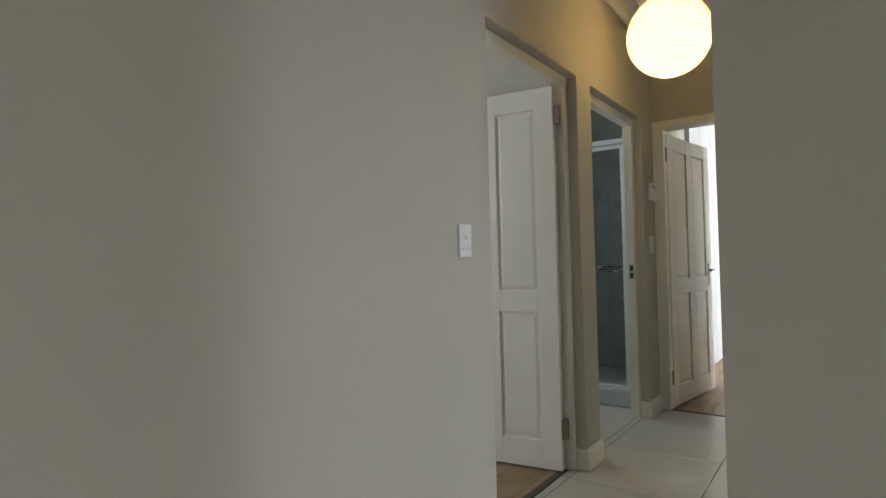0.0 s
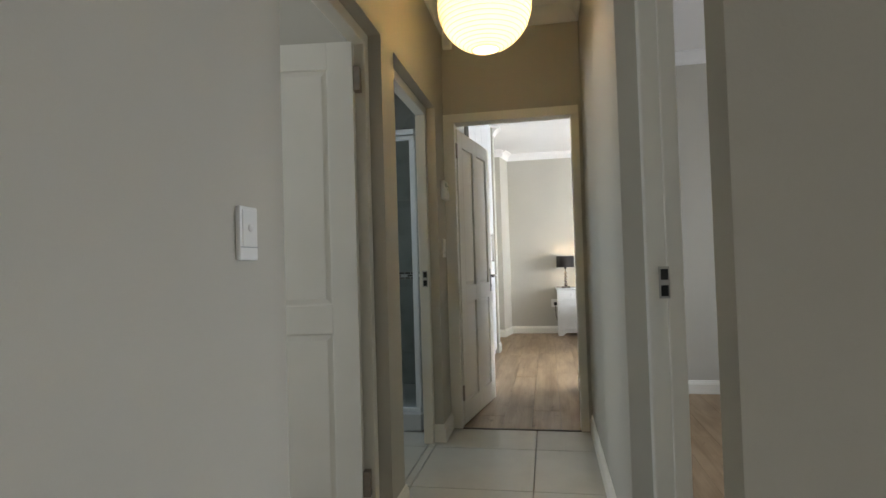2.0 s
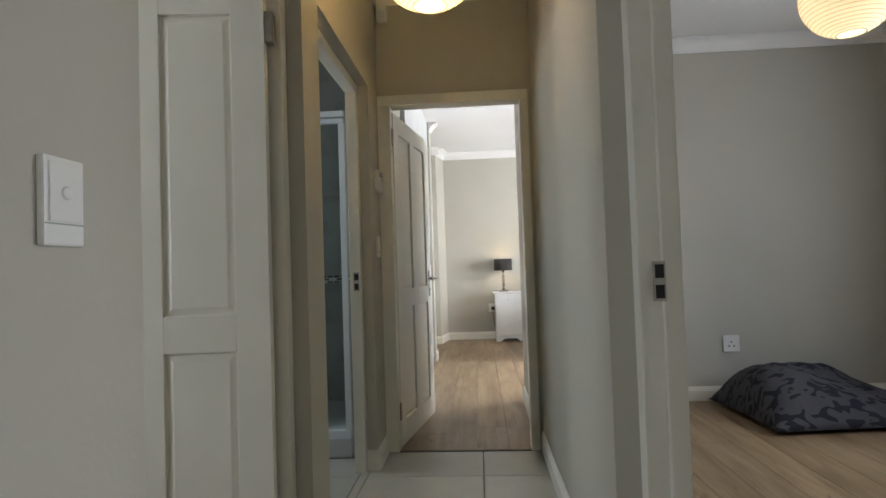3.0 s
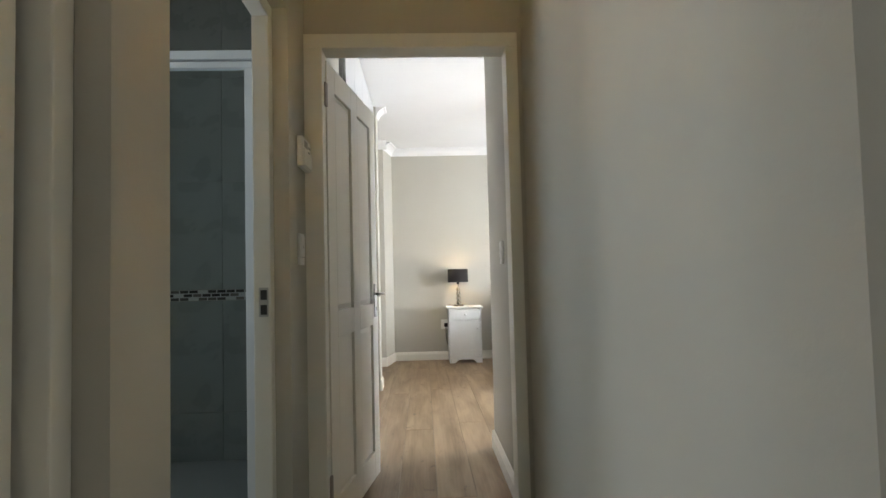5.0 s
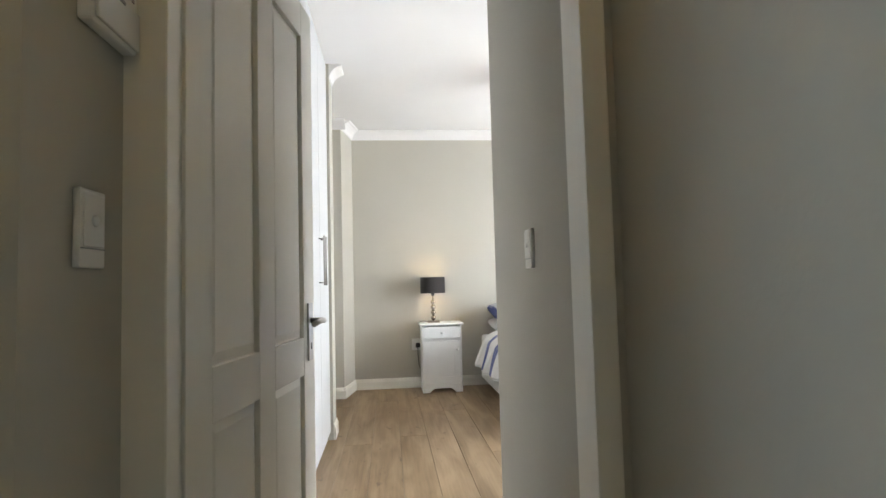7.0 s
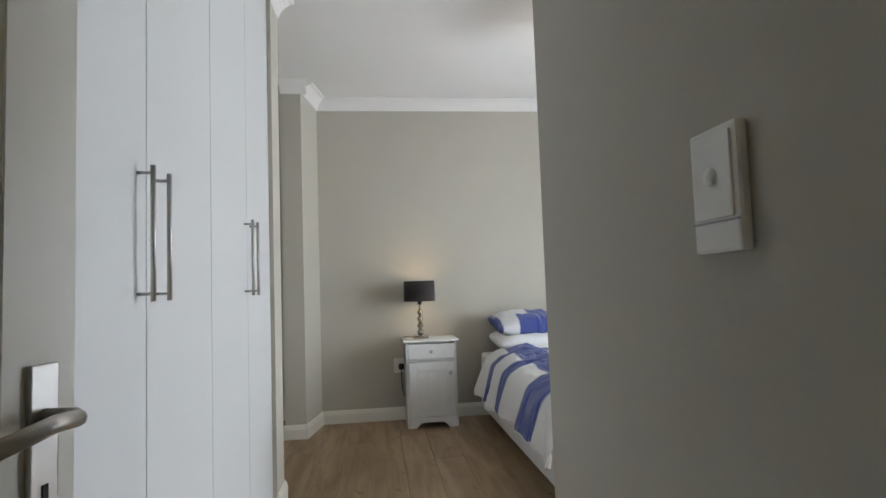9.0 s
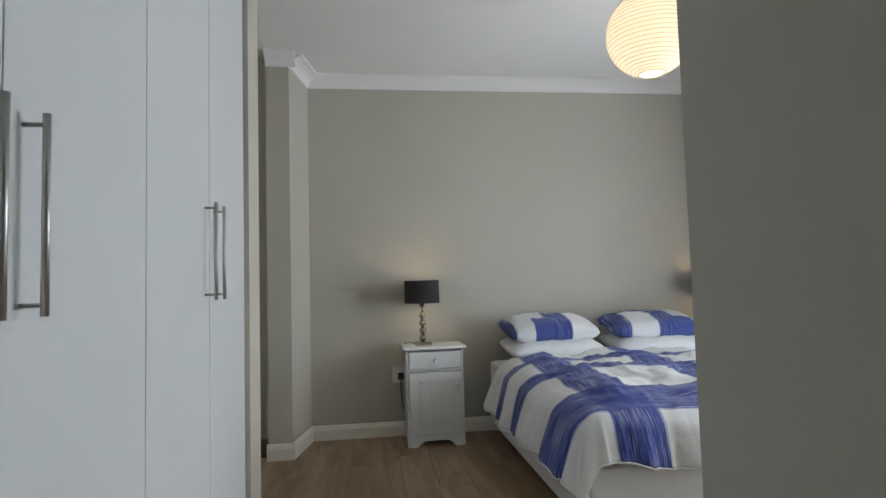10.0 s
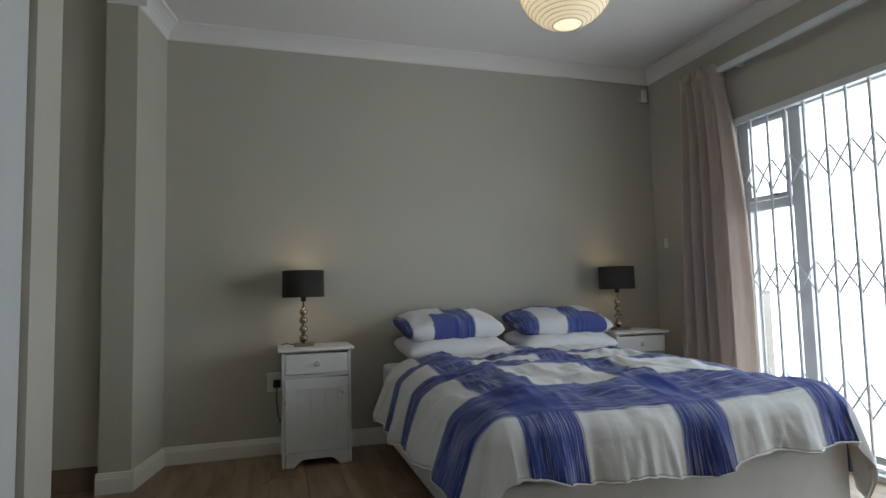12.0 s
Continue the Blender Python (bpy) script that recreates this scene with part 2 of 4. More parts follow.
CURTAIN = material("curtain_fabric", (0.72, 0.65, 0.60), 0.95, vary=0.05, scale=20, bump=0.35, bump_scale=300)
_ct = CURTAIN.node_tree
_tr, _mx = _ct.nodes.new("ShaderNodeBsdfTranslucent"), _ct.nodes.new("ShaderNodeMixShader")
_tr.inputs[0].default_value, _mx.inputs[0].default_value = (0.86, 0.78, 0.72, 1), 0.5
_ct.links.new(_ct.nodes["Principled BSDF"].outputs[0], _mx.inputs[1])
_ct.links.new(_tr.outputs[0], _mx.inputs[2])
_ct.links.new(_mx.outputs[0], _ct.nodes["Material Output"].inputs[0])
ALU = material("white_aluminium", (0.78, 0.8, 0.82), 0.35, vary=0.02)
BASEFAB = material("bed_base_fabric", (0.66, 0.66, 0.66), 0.9, vary=0.04, scale=20, bump=0.3, bump_scale=260)
COTTON = material("white_cotton", (0.72, 0.72, 0.73), 0.9, vary=0.03, scale=12, bump=0.5, bump_scale=14)
TILE = material("floor_tile", (0.50, 0.49, 0.44), 0.32, vary=0.07, scale=7, bump=0.08, bump_scale=30, per_object=0.04)
GROUT = material("grout", (0.30, 0.29, 0.26), 0.9, vary=0.1, scale=30, bump=0.3)
WALLTILE = material("shower_tile", (0.42, 0.44, 0.42), 0.28, vary=0.06, scale=5, per_object=0.04)
MOSAIC = material("mosaic_strip", (0.16, 0.14, 0.12), 0.3, vary=0.2, scale=9, per_object=0.75)
STRIP = material("dark_threshold", (0.08, 0.06, 0.045), 0.5, vary=0.15, scale=20)
PLINTH = material("brown_plinth", (0.24, 0.17, 0.12), 0.6, vary=0.1)
WOOD = wood_material("laminate", (0.20, 0.127, 0.066), (0.36, 0.252, 0.15))
PAPER = paper_material()
RIB = material("lantern_wire", (0.52, 0.43, 0.29), 0.7, vary=0.05)
GLASS = glass_material("clear_glass", (1, 1, 1))
SHOWERGLASS = glass_material("shower_glass", (0.9, 0.95, 0.95), 0.05)
CUSHION = cushion_material()
BLACKCABLE = material("black_cable", (0.02, 0.02, 0.02), 0.6)
PAVING = material("paving", (0.70, 0.67, 0.62), 0.9, vary=0.1, scale=2, bump=0.3, bump_scale=40)
GARDENWALL = material("garden_wall_plaster", (0.72, 0.71, 0.68), 0.9, vary=0.05, scale=3, bump=0.3, bump_scale=50)
LEAF = material("leaf_green", (0.07, 0.13, 0.03), 0.6, vary=0.25, scale=10)
DUVET = check_material("check_duvet", ((0.10, 0.325), (0.72, 0.92), (1.35, 1.53)), ((0.23, 0.37), (0.62, 0.78), (1.19, 1.50)))
PILLOWCHECK = check_material("check_pillowcase", ((-0.36, -0.29), (-0.03, 0.11)), (), patches=((-0.16, 0.0, -0.25, -0.075),))
PILLOWCHECK_WIDE = check_material("wide_check_pillowcase", ((-0.38, -0.21), (-0.01, 0.13)), (), patches=((-0.38, 0.13, 0.10, 0.24), (0.12, 0.27, -0.25, -0.09)))


# ---- building helpers ----
def box(bm, x0, x1, y0, y1, z0, z1):
    v = [bm.verts.new((x, y, z)) for z in (z0, z1) for x, y in ((x0, y0), (x1, y0), (x1, y1), (x0, y1))]
    for f in ((0, 3, 2, 1), (4, 5, 6, 7), (0, 1, 5, 4), (1, 2, 6, 5), (2, 3, 7, 6), (3, 0, 4, 7)):
        bm.faces.new([v[i] for i in f])


def boxes(*rows, bevel=0.0, seg=2):
    bm = bmesh.new()
    for r in rows:
        box(bm, *r)
    if bevel:
        bmesh.ops.bevel(bm, geom=bm.edges[:], offset=bevel, segments=seg, affect="EDGES", profile=0.6)
    return bm


def lathe(points, steps=32):
    """A turned shape from (radius, height) pairs, smooth."""
    bm = bmesh.new()
    rings = []
    for r, z in points:
        if r < 1e-5:
            rings.append([bm.verts.new((0, 0, z))])
        else:
            rings.append([bm.verts.new((r * math.cos(2 * math.pi * i / steps), r * math.sin(2 * math.pi * i / steps), z)) for i in range(steps)])
    for a, c in zip(rings, rings[1:]):
        for i in range(steps):
            j = (i + 1) % steps
            if len(a) == 1 and len(c) > 1:
                bm.faces.new((a[0], c[j], c[i]))
            elif len(c) == 1 and len(a) > 1:
                bm.faces.new((a[i], a[j], c[0]))
            elif len(a) > 1:
                bm.faces.new((a[i], a[j], c[j], c[i]))
    for f in bm.faces:
        f.smooth = True
    bmesh.ops.recalc_face_normals(bm, faces=bm.faces[:])
    return bm


def tube(points, radius, steps=8, closed=False):
    """A round bar along a line of points."""
    bm = bmesh.new()
    pts = [Vector(p) for p in points]
    rings = []
    for i, p in enumerate(pts):
        a = pts[i - 1] if (i or closed) else p
        c = pts[(i + 1) % len(pts)] if (i + 1 < len(pts) or closed) else p
        d = (c - a).normalized()
        side = d.cross(Vector((0, 0, 1)) if abs(d.z) < 0.9 else Vector((1, 0, 0))).normalized()
        up = side.cross(d)
        rings.append([bm.verts.new(p + radius * (math.cos(2 * math.pi * k / steps) * side + math.sin(2 * math.pi * k / steps) * up)) for k in range(steps)])
    pairs = list(zip(rings, rings[1:])) + ([(rings[-1], rings[0])] if closed else [])
    for a, c in pairs:
        for k in range(steps):
            bm.faces.new((a[k], a[(k + 1) % steps], c[(k + 1) % steps], c[k]))
    if not closed:
        bm.faces.new(rings[0][::-1])
        bm.faces.new(rings[-1])
    for f in bm.faces:
        f.smooth = True
    bmesh.ops.recalc_face_normals(bm, faces=bm.faces[:])
    return bm


def mesh_of(name, bm, mat):
    me = bpy.data.meshes.new(name)
    bm.to_mesh(me)
    bm.free()
    me.materials.append(mat)
    return me


def part(name, bm, mat, parent=None, label="", at=None):
    """One mesh object, under a thing or a part where a parent is given."""
    o = new(name, mesh_of(name, bm, mat))
    if at is not None:
        o.matrix_basis = at
    if parent is not None:
        o.parent = parent
    return tagged(o, label)


def thing(name, x, y, z, label, category, group="", turn=0.0):
    o = new(name)
    o.matrix_basis = pose(x, y, z, 0, 0, turn)
    o.empty_display_size = 0.1
    return tagged(o, label, category, group)


def structure(name, bm, mat, label, category):
    return tagged(part(name, bm, mat), label, category, kind="structure")


# ---- the large structure ----
H, HEAD = 2.72, 2.06
T = H + 0.15
structure("ground", boxes((-300, 300, -300, 300, -0.2, -0.03)), PAVING, "pale paved ground around the house", "ground")
structure("floor_slab", boxes((-4.2, 4.2, -3.6, 9.4, -0.028, -0.012)), GROUT, "grey screed and grout under the floors", "floor")
structure("ceiling", boxes((-4.2, 4.2, -3.6, 9.4, H, T)), CEILING, "smooth white painted ceiling", "ceiling")

structure("wall_hall_left", boxes(
    (-0.97, -0.85, -3.5, 1.86, 0, H), (-0.97, -0.85, 1.86, 2.78, HEAD, H), (-0.97, -0.85, 2.78, 2.98, 0, H),
    (-0.97, -0.85, 2.98, 3.93, HEAD, H), (-0.97, -0.85, 3.93, 4.22, 0, H)), PLASTER, "greige painted wall with two recessed doorways", "wall")
structure("wall_hall_right", boxes(
    (0.055, 0.235, 1.405, 2.45, HEAD, H), (0.055, 0.235, 2.45, 4.22, 0, H)), PLASTER, "greige painted wall beside a wide doorway", "wall")
structure("wall_lounge", boxes((0.05, 4.1, 1.315, 1.405, 0, H)), PLASTER, "greige painted partition wall end", "wall")
structure("wall_hall_end", boxes(
    (-1.03, -0.855, 4.22, 4.33, 0, H), (-0.855, 0.035, 4.22, 4.33, 2.085, H), (0.035, 0.235, 4.22, 4.33, 0, H)), PLASTER, "greige wall above and beside the bedroom door", "wall")
structure("wall_passage_right", boxes((0.045, 0.235, 4.33, 5.45, 0, H), (0.235, 2.81, 5.30, 5.45, 0, H)), PLASTER, "greige painted passage wall with a corner", "wall")
structure("wall_bed", boxes((-1.6, 2.99, 9.165, 9.3, 0, H)), PLASTER, "greige painted wall behind the bed", "wall")
_nb = bmesh.new()
_lo, _hi = [[_nb.verts.new((x, y, z)) for x, y in ((-0.99, 8.745), (-0.835, 8.745), (-0.757, 9.165), (-0.99, 9.165))] for z in (0, H)]
for _i in range(4):
    _nb.faces.new((_lo[_i], _lo[(_i + 1) % 4], _hi[(_i + 1) % 4], _hi[_i]))
structure("wall_nib", _nb, PLASTER, "narrow greige wall nib with a splayed side", "wall")
structure("wall_recess", boxes((-1.6, -0.99, 8.80, 8.9, 0.13, H), (-1.6, -1.48, 5.125, 8.8, 0, H)), PLASTER, "greige wall in the recess beside the wardrobe", "wall")
structure("plinth", boxes((-1.48, -0.99, 8.815, 8.9, 0, 0.13)), PLINTH, "brown plinth strip below the recess wall", "trim")
structure("wall_post", boxes((-1.48, -0.80, 7.292, 7.50, 0, H)), PLASTER, "painted post at the end of the wardrobe", "wall")
structure("wall_passage_left", boxes((-1.03, -0.86, 4.33, 5.293, 0, H)), PLASTER, "greige painted wall behind the open door", "wall")
structure("wall_window_side", boxes(
    (2.81, 2.90, 1.405, 3.0, 0, H), (2.81, 2.90, 3.0, 3.9, 0, 0.85), (2.81, 2.90, 3.0, 3.9, 2.06, H), (2.81, 2.90, 3.9, 6.2, 0, H),
    (2.81, 2.90, 6.2, 8.30, 2.085, H), (2.81, 2.90, 8.30, 9.165, 0, H)), PLASTER, "greige painted outer wall with glazed openings", "wall")
structure("wall_first_room", boxes(
    (-4.1, -0.97, 2.745, 2.90, 0, H), (-4.1, -0.97, 0.1, 0.2, 0, H), (-4.2, -4.1, 0.1, 0.3, 0, H), (-4.2, -4.1, 1.1, 2.9, 0, H),
    (-4.2, -4.1, 0.3, 1.1, 0, 0.85), (-4.2, -4.1, 0.3, 1.1, 2.05, H)), PLASTER, "greige walls of the first room", "wall")
structure("wall_bathroom", boxes(
    (-2.8, -2.65, 2.9, 3.6, 0, H), (-2.8, -2.65, 4.2, 5.1, 0, H), (-2.8, -2.65, 3.6, 4.2, 0, 1.4), (-2.8, -2.65, 3.6, 4.2, 2.0, H),
    (-2.65, -1.03, 5.03, 5.12, 0, H), (-1.95, -1.86, 4.3, 5.03, 0, H), (-1.03, -0.97, 4.33, 5.03, 0, H)), PLASTER, "grey walls of the bathroom", "wall")
# Unseen walls; the gap at x 4 is invented to hold the fill lamp.
structure("wall_lounge_outer", boxes(
    (-1.03, 4.1, -3.6, -3.5, 0, H), (4.0, 4.1, -3.5, -2.8, 0, H), (4.0, 4.1, -1.2, 1.315, 0, H), (4.0, 4.1, -2.8, -1.2, 0, 0.5), (4.0, 4.1, -2.8, -1.2, 2.1, H)), PLASTER, "plain walls that close the lounge", "wall")


def run_profile(rows, profile):
    """A moulding of (out, up) points along wall stretches (x0, y0, x1, y1, nx, ny); the normal points into the room."""
    bm = bmesh.new()
    for x0, y0, x1, y1, nx, ny in rows:
        ends = []
        for x, y in ((x0, y0), (x1, y1)):
            ends.append([bm.verts.new((x + nx * o, y + ny * o, z)) for o, z in profile])
        n = len(profile)
        for i in range(n):
            bm.faces.new((ends[0][i], ends[0][(i + 1) % n], ends[1][(i + 1) % n], ends[1][i]))
        bm.faces.new(ends[0][::-1])
        bm.faces.new(ends[1])
    bmesh.ops.recalc_face_normals(bm, faces=bm.faces[:])
    return bm


SKIRT = ((0, 0), (0.016, 0), (0.016, 0.075), (0.012, 0.082), (0.012, 0.088), (0.008, 0.094), (0.008, 0.1), (0.003, 0.106), (0, 0.106))
COVE = ((0, H + 0.0), (0.095, H), (0.092, H - 0.008), (0.07, H - 0.014), (0.045, H - 0.03), (0.026, H - 0.05), (0.014, H - 0.072), (0.01, H - 0.086), (0, H - 0.09))
structure("baseboard_hall", run_profile([
    (-0.85, -3.5, -0.85, 1.86, 1, 0), (-0.85, 2.765, -0.85, 2.995, 1, 0), (-0.85, 3.915, -0.85, 4.22, 1, 0),
    (-0.905, 2.78, -0.85, 2.78, 0, -1), (-0.905, 3.93, -0.85, 3.93, 0, -1), (-0.85, 2.98, -0.905, 2.98, 0, 1), (0.055, 2.45, 0.055, 4.22, -1, 0), (0.05, 1.315, 4.0, 1.315, 0, -1)], SKIRT), TRIM, "cream moulded skirting board", "baseboard")
structure("baseboard_bedroom", run_profile([
    (0.045, 4.33, 0.045, 5.466, -1, 0), (0.03, 5.45, 2.81, 5.45, 0, 1), (-0.757, 9.165, 2.81, 9.165, 0, -1), (-0.8375, 8.732, -0.757, 9.165, 0.983, -0.183),
    (-1.0, 8.745, -0.819, 8.745, 0, -1), (2.81, 8.3, 2.81, 9.165, -1, 0), (-0.80, 7.3, -0.80, 7.515, 1, 0), (-0.79, 7.5, -1.48, 7.5, 0, 1)], SKIRT), TRIM, "cream moulded skirting board", "baseboard")
structure("baseboard_side_room", run_profile([
    (0.235, 5.30, 2.81, 5.30, 0, -1), (0.235, 2.45, 0.235, 5.3, 1, 0), (2.81, 1.4, 2.81, 5.3, -1, 0)], SKIRT), TRIM, "cream moulded skirting board", "baseboard")
structure("cornice_hall", run_profile([
    (-0.85, -3.5, -0.85, 4.22, 1, 0), (0.055, 1.4, 0.055, 4.22, -1, 0), (-0.85, 4.22, 0.055, 4.22, 0, -1)], COVE), CEILING, "white coved cornice", "trim")
structure("cornice_bedroom", run_profile([
    (0.045, 4.33, 0.045, 5.45, -1, 0), (0.045, 5.45, 2.81, 5.45, 0, 1), (2.81, 5.45, 2.81, 9.165, -1, 0), (-0.757, 9.165, 2.81, 9.165, 0, -1),
    (-0.835, 8.745, -0.757, 9.165, 0.983, -0.183), (-0.99, 8.745, -0.79, 8.745, 0, -1), (-0.80, 7.292, -0.80, 7.5, 1, 0), (-0.86, 4.33, -0.86, 5.29, 1, 0), (-1.48, 7.5, -0.80, 7.5, 0, 1)], COVE), CEILING, "white coved cornice", "trim")
structure("cornice_side_room", run_profile([
    (0.235, 5.30, 2.81, 5.30, 0, -1), (0.235, 1.4, 0.235, 5.3, 1, 0), (2.81, 1.4, 2.81, 5.3, -1, 0)], COVE), CEILING, "white coved cornice", "trim")


# ---- door frames ----
def door_frame(name, rows, label):
    return structure(name, boxes(*rows, bevel=0.004), TRIM, label, "door frame")


door_frame("door_frame_1", ((-0.965, -0.905, 1.86, 1.91, 0, 2.01), (-0.965, -0.905, 2.73, 2.78, 0, 2.01), (-0.965, -0.905, 1.86, 2.78, 2.01, 2.06)), "cream painted wooden door frame")
door_frame("door_frame_2", ((-0.965, -0.905, 2.98, 3.03, 0, 2.01), (-0.965, -0.905, 3.88, 3.93, 0, 2.01), (-0.965, -0.905, 2.98, 3.93, 2.01, 2.06)), "cream painted wooden bathroom door frame")
door_frame("door_frame_3", ((-0.855, -0.775, 4.205, 4.32, 0, 2.025), (-0.015, 0.035, 4.205, 4.32, 0, 2.025), (-0.855, 0.035, 4.205, 4.32, 2.025, 2.085)), "cream painted wooden bedroom door frame")
door_frame("door_frame_4", ((0.12, 0.225, 1.405, 1.455, 0, 2.01), (0.12, 0.225, 2.395, 2.45, 0, 2.01), (0.12, 0.225, 1.405, 2.45, 2.01, 2.06), (0.175, 0.225, 2.377, 2.395, 0, 2.01)), "cream painted wooden door frame")


def panel_door(name, x, y, turn, width, label, handle=True):
    """A four-panel door hung at its origin; it runs along its own +x, the face at -y."""
    o = thing(name, x, y, 0, label, "door", turn=turn)
    h, t, st = 2.0, 0.04, 0.105
    mid0, mid1 = 0.82, 0.935
    w = (width - 3 * st) / 2
    cells = [(st, st + w), (2 * st + w, 2 * st + 2 * w)]
    rows = [(0, st, 0, t, 0.008, h), (width - st, width, 0, t, 0.008, h), (st + w, 2 * st + w, 0, t, 0.008, h)]
    for a, c in cells:
        rows += [(a, c, 0, t, 0.008, 0.15), (a, c, 0, t, mid0, mid1), (a, c, 0, t, h - 0.11, h)]
    part("leaf_frame", boxes(*rows, bevel=0.0015, seg=1), DOOR, o)
    for a, c in cells:
        for z0, z1 in ((0.15, mid0), (mid1, h - 0.11)):
            bm = boxes((a, c, 0.014, t - 0.014, z0, z1))
            for s in (0, 1):
                yo, yi = (0.0145, 0.007) if s == 0 else (t - 0.0145, t - 0.007)
                ou = [bm.verts.new((px, yo, pz)) for px, pz in ((a + 0.004, z0 + 0.004), (c - 0.004, z0 + 0.004), (c - 0.004, z1 - 0.004), (a + 0.004, z1 - 0.004))]
                inn = [bm.verts.new((px, yi, pz)) for px, pz in ((a + 0.026, z0 + 0.026), (c - 0.026, z0 + 0.026), (c - 0.026, z1 - 0.026), (a + 0.026, z1 - 0.026))]
                for i in range(4):
                    bm.faces.new((ou[i], ou[(i + 1) % 4], inn[(i + 1) % 4], inn[i]))
                bm.faces.new(inn)
            bmesh.ops.recalc_face_normals(bm, faces=bm.faces[:])
            part("panel", bm, DOOR, o)
    for z in (0.17, 1.80):
        part("hinge", boxes((-0.028, 0.0, -0.004, 0.036, z, z + 0.1), bevel=0.002), HINGE, o, "dull metal butt hinge")
    if handle:
        for s, y0 in ((-1, 0.0), (1, t)):
            plate = part("handle_plate", boxes((width - 0.075, width - 0.035, min(y0, y0 + s * 0.007), max(y0, y0 + s * 0.007), 0.86, 1.04), bevel=0.002), STEEL, o, "satin steel handle plate")
            lev = tube([(width - 0.055, y0 + s * 0.005, 0.985), (width - 0.055, y0 + s * 0.04, 0.985), (width - 0.065, y0 + s * 0.05, 0.985), (width - 0.1, y0 + s * 0.052, 0.987), (width - 0.165, y0 + s * 0.05, 0.98)], 0.009, 10)
            part("lever", lev, STEEL, plate)
            part("keyhole", boxes((width - 0.059, width - 0.051, min(y0 + s * 0.006, y0 + s * 0.0085), max(y0 + s * 0.006, y0 + s * 0.0085), 0.895, 0.915)), DARK, plate)
    return o


panel_door("panel_door", -0.945, 2.713, 187, 0.76, "cream four-panel wooden door standing open", handle=True)
panel_door("panel_door", -0.768, 4.275, 80.6, 0.805, "cream four-panel wooden door standing open by the passage wall")


def strike(x, y, z, turn):
    o = thing("strike_plate", x, y, z, "steel strike plate let into a door frame", "strike plate", turn=turn)
    part("plate", boxes((-0.016, 0.016, -0.003, 0.0, -0.05, 0.05), bevel=0.001), STEEL, o)
    for z0 in (0.008, -0.043):
        part("slot", boxes((-0.01, 0.012, -0.004, -0.0025, z0, z0 + 0.034)), DARK, o)


strike(-0.93, 3.88, 1.0, 0)
strike(0.165, 2.377, 1.01, 0)


# ---- wall fittings ----
def light_switch(x, y, z, turn, label="white plastic light switch with one rocker"):
    """A tall switch plate; its face looks along its own -y."""
    o = thing("light_switch", x, y, z, label, "light switch", turn=turn)
    part("plate", boxes((-0.037, 0.037, -0.012, 0, -0.06, 0.06), bevel=0.004), PLASTIC, o)
    part("rocker_field", boxes((-0.03, 0.03, -0.0145, -0.012, -0.028, 0.052), bevel=0.001, seg=1), PLASTIC, o)
    part("button", lathe([(0, 0.004), (0.007, 0.0035), (0.009, 0.0015), (0.009, 0)], 16), PLASTIC, o, at=pose(0, -0.0145, 0.012, 90))
    part("seam", boxes((-0.036, 0.036, -0.0127, -0.0118, -0.0315, -0.0295)), GREYPLASTIC, o)


light_switch(-0.85, 1.668, 1.168, 90)
light_switch(-0.85, 4.085, 1.19, 90)
light_switch(0.045, 4.86, 1.19, -90)

_k = thing("alarm_keypad", -0.85, 4.125, 1.565, "white plastic alarm keypad with a flap", "keypad", turn=90)
part("housing", boxes((-0.075, 0.075, -0.026, 0, -0.06, 0.06), bevel=0.008, seg=3), PLASTIC, _k)
_fl = part("flap", boxes((-0.07, 0.07, -0.032, -0.026, -0.055, 0.012), bevel=0.003), PLASTIC, _k)
part("flap_grip", boxes((-0.012, 0.012, -0.0345, -0.0318, 0.002, 0.008), bevel=0.001, seg=1), GREYPLASTIC, _fl)
part("display", boxes((-0.05, 0.005, -0.0278, -0.0255, 0.02, 0.046), bevel=0.001, seg=1), GREYPLASTIC, _k, "grey display window")
for _i in range(3):
    part("indicator", boxes((0.02 + 0.015 * _i, 0.028 + 0.015 * _i, -0.0278, -0.0255, 0.028, 0.034)), GREYPLASTIC, _k)


def sensor(x, y, z, turn):
    o = thing("alarm_sensor", x, y, z, "small white alarm sensor high in a corner", "sensor", turn=turn)
    part("housing", boxes((-0.03, 0.03, -0.04, 0, -0.05, 0.05), bevel=0.008), PLASTIC, o)
    part("lens", boxes((-0.02, 0.02, -0.044, -0.039, -0.03, 0.01), bevel=0.002), COTTON, o)


sensor(-0.805, 4.22, 2.575, 0)
sensor(2.745, 9.165, 2.53, 0)


def socket(x, y, z, turn, label):
    o = thing("wall_socket", x, y, z, label, "socket", turn=turn)
    part("plate", boxes((-0.06, 0.06, -0.011, 0, -0.06, 0.06), bevel=0.004), PLASTIC, o)
    for px, pz in ((0, 0.012), (-0.018, -0.018), (0.018, -0.018)):
        part("pin_hole", boxes((px - 0.005, px + 0.005, -0.0125, -0.0105, pz - 0.005, pz + 0.005)), DARK, o)
    part("switch_rocker", boxes((0.03, 0.048, -0.014, -0.011, 0.02, 0.045), bevel=0.001), PLASTIC, o)
    return o


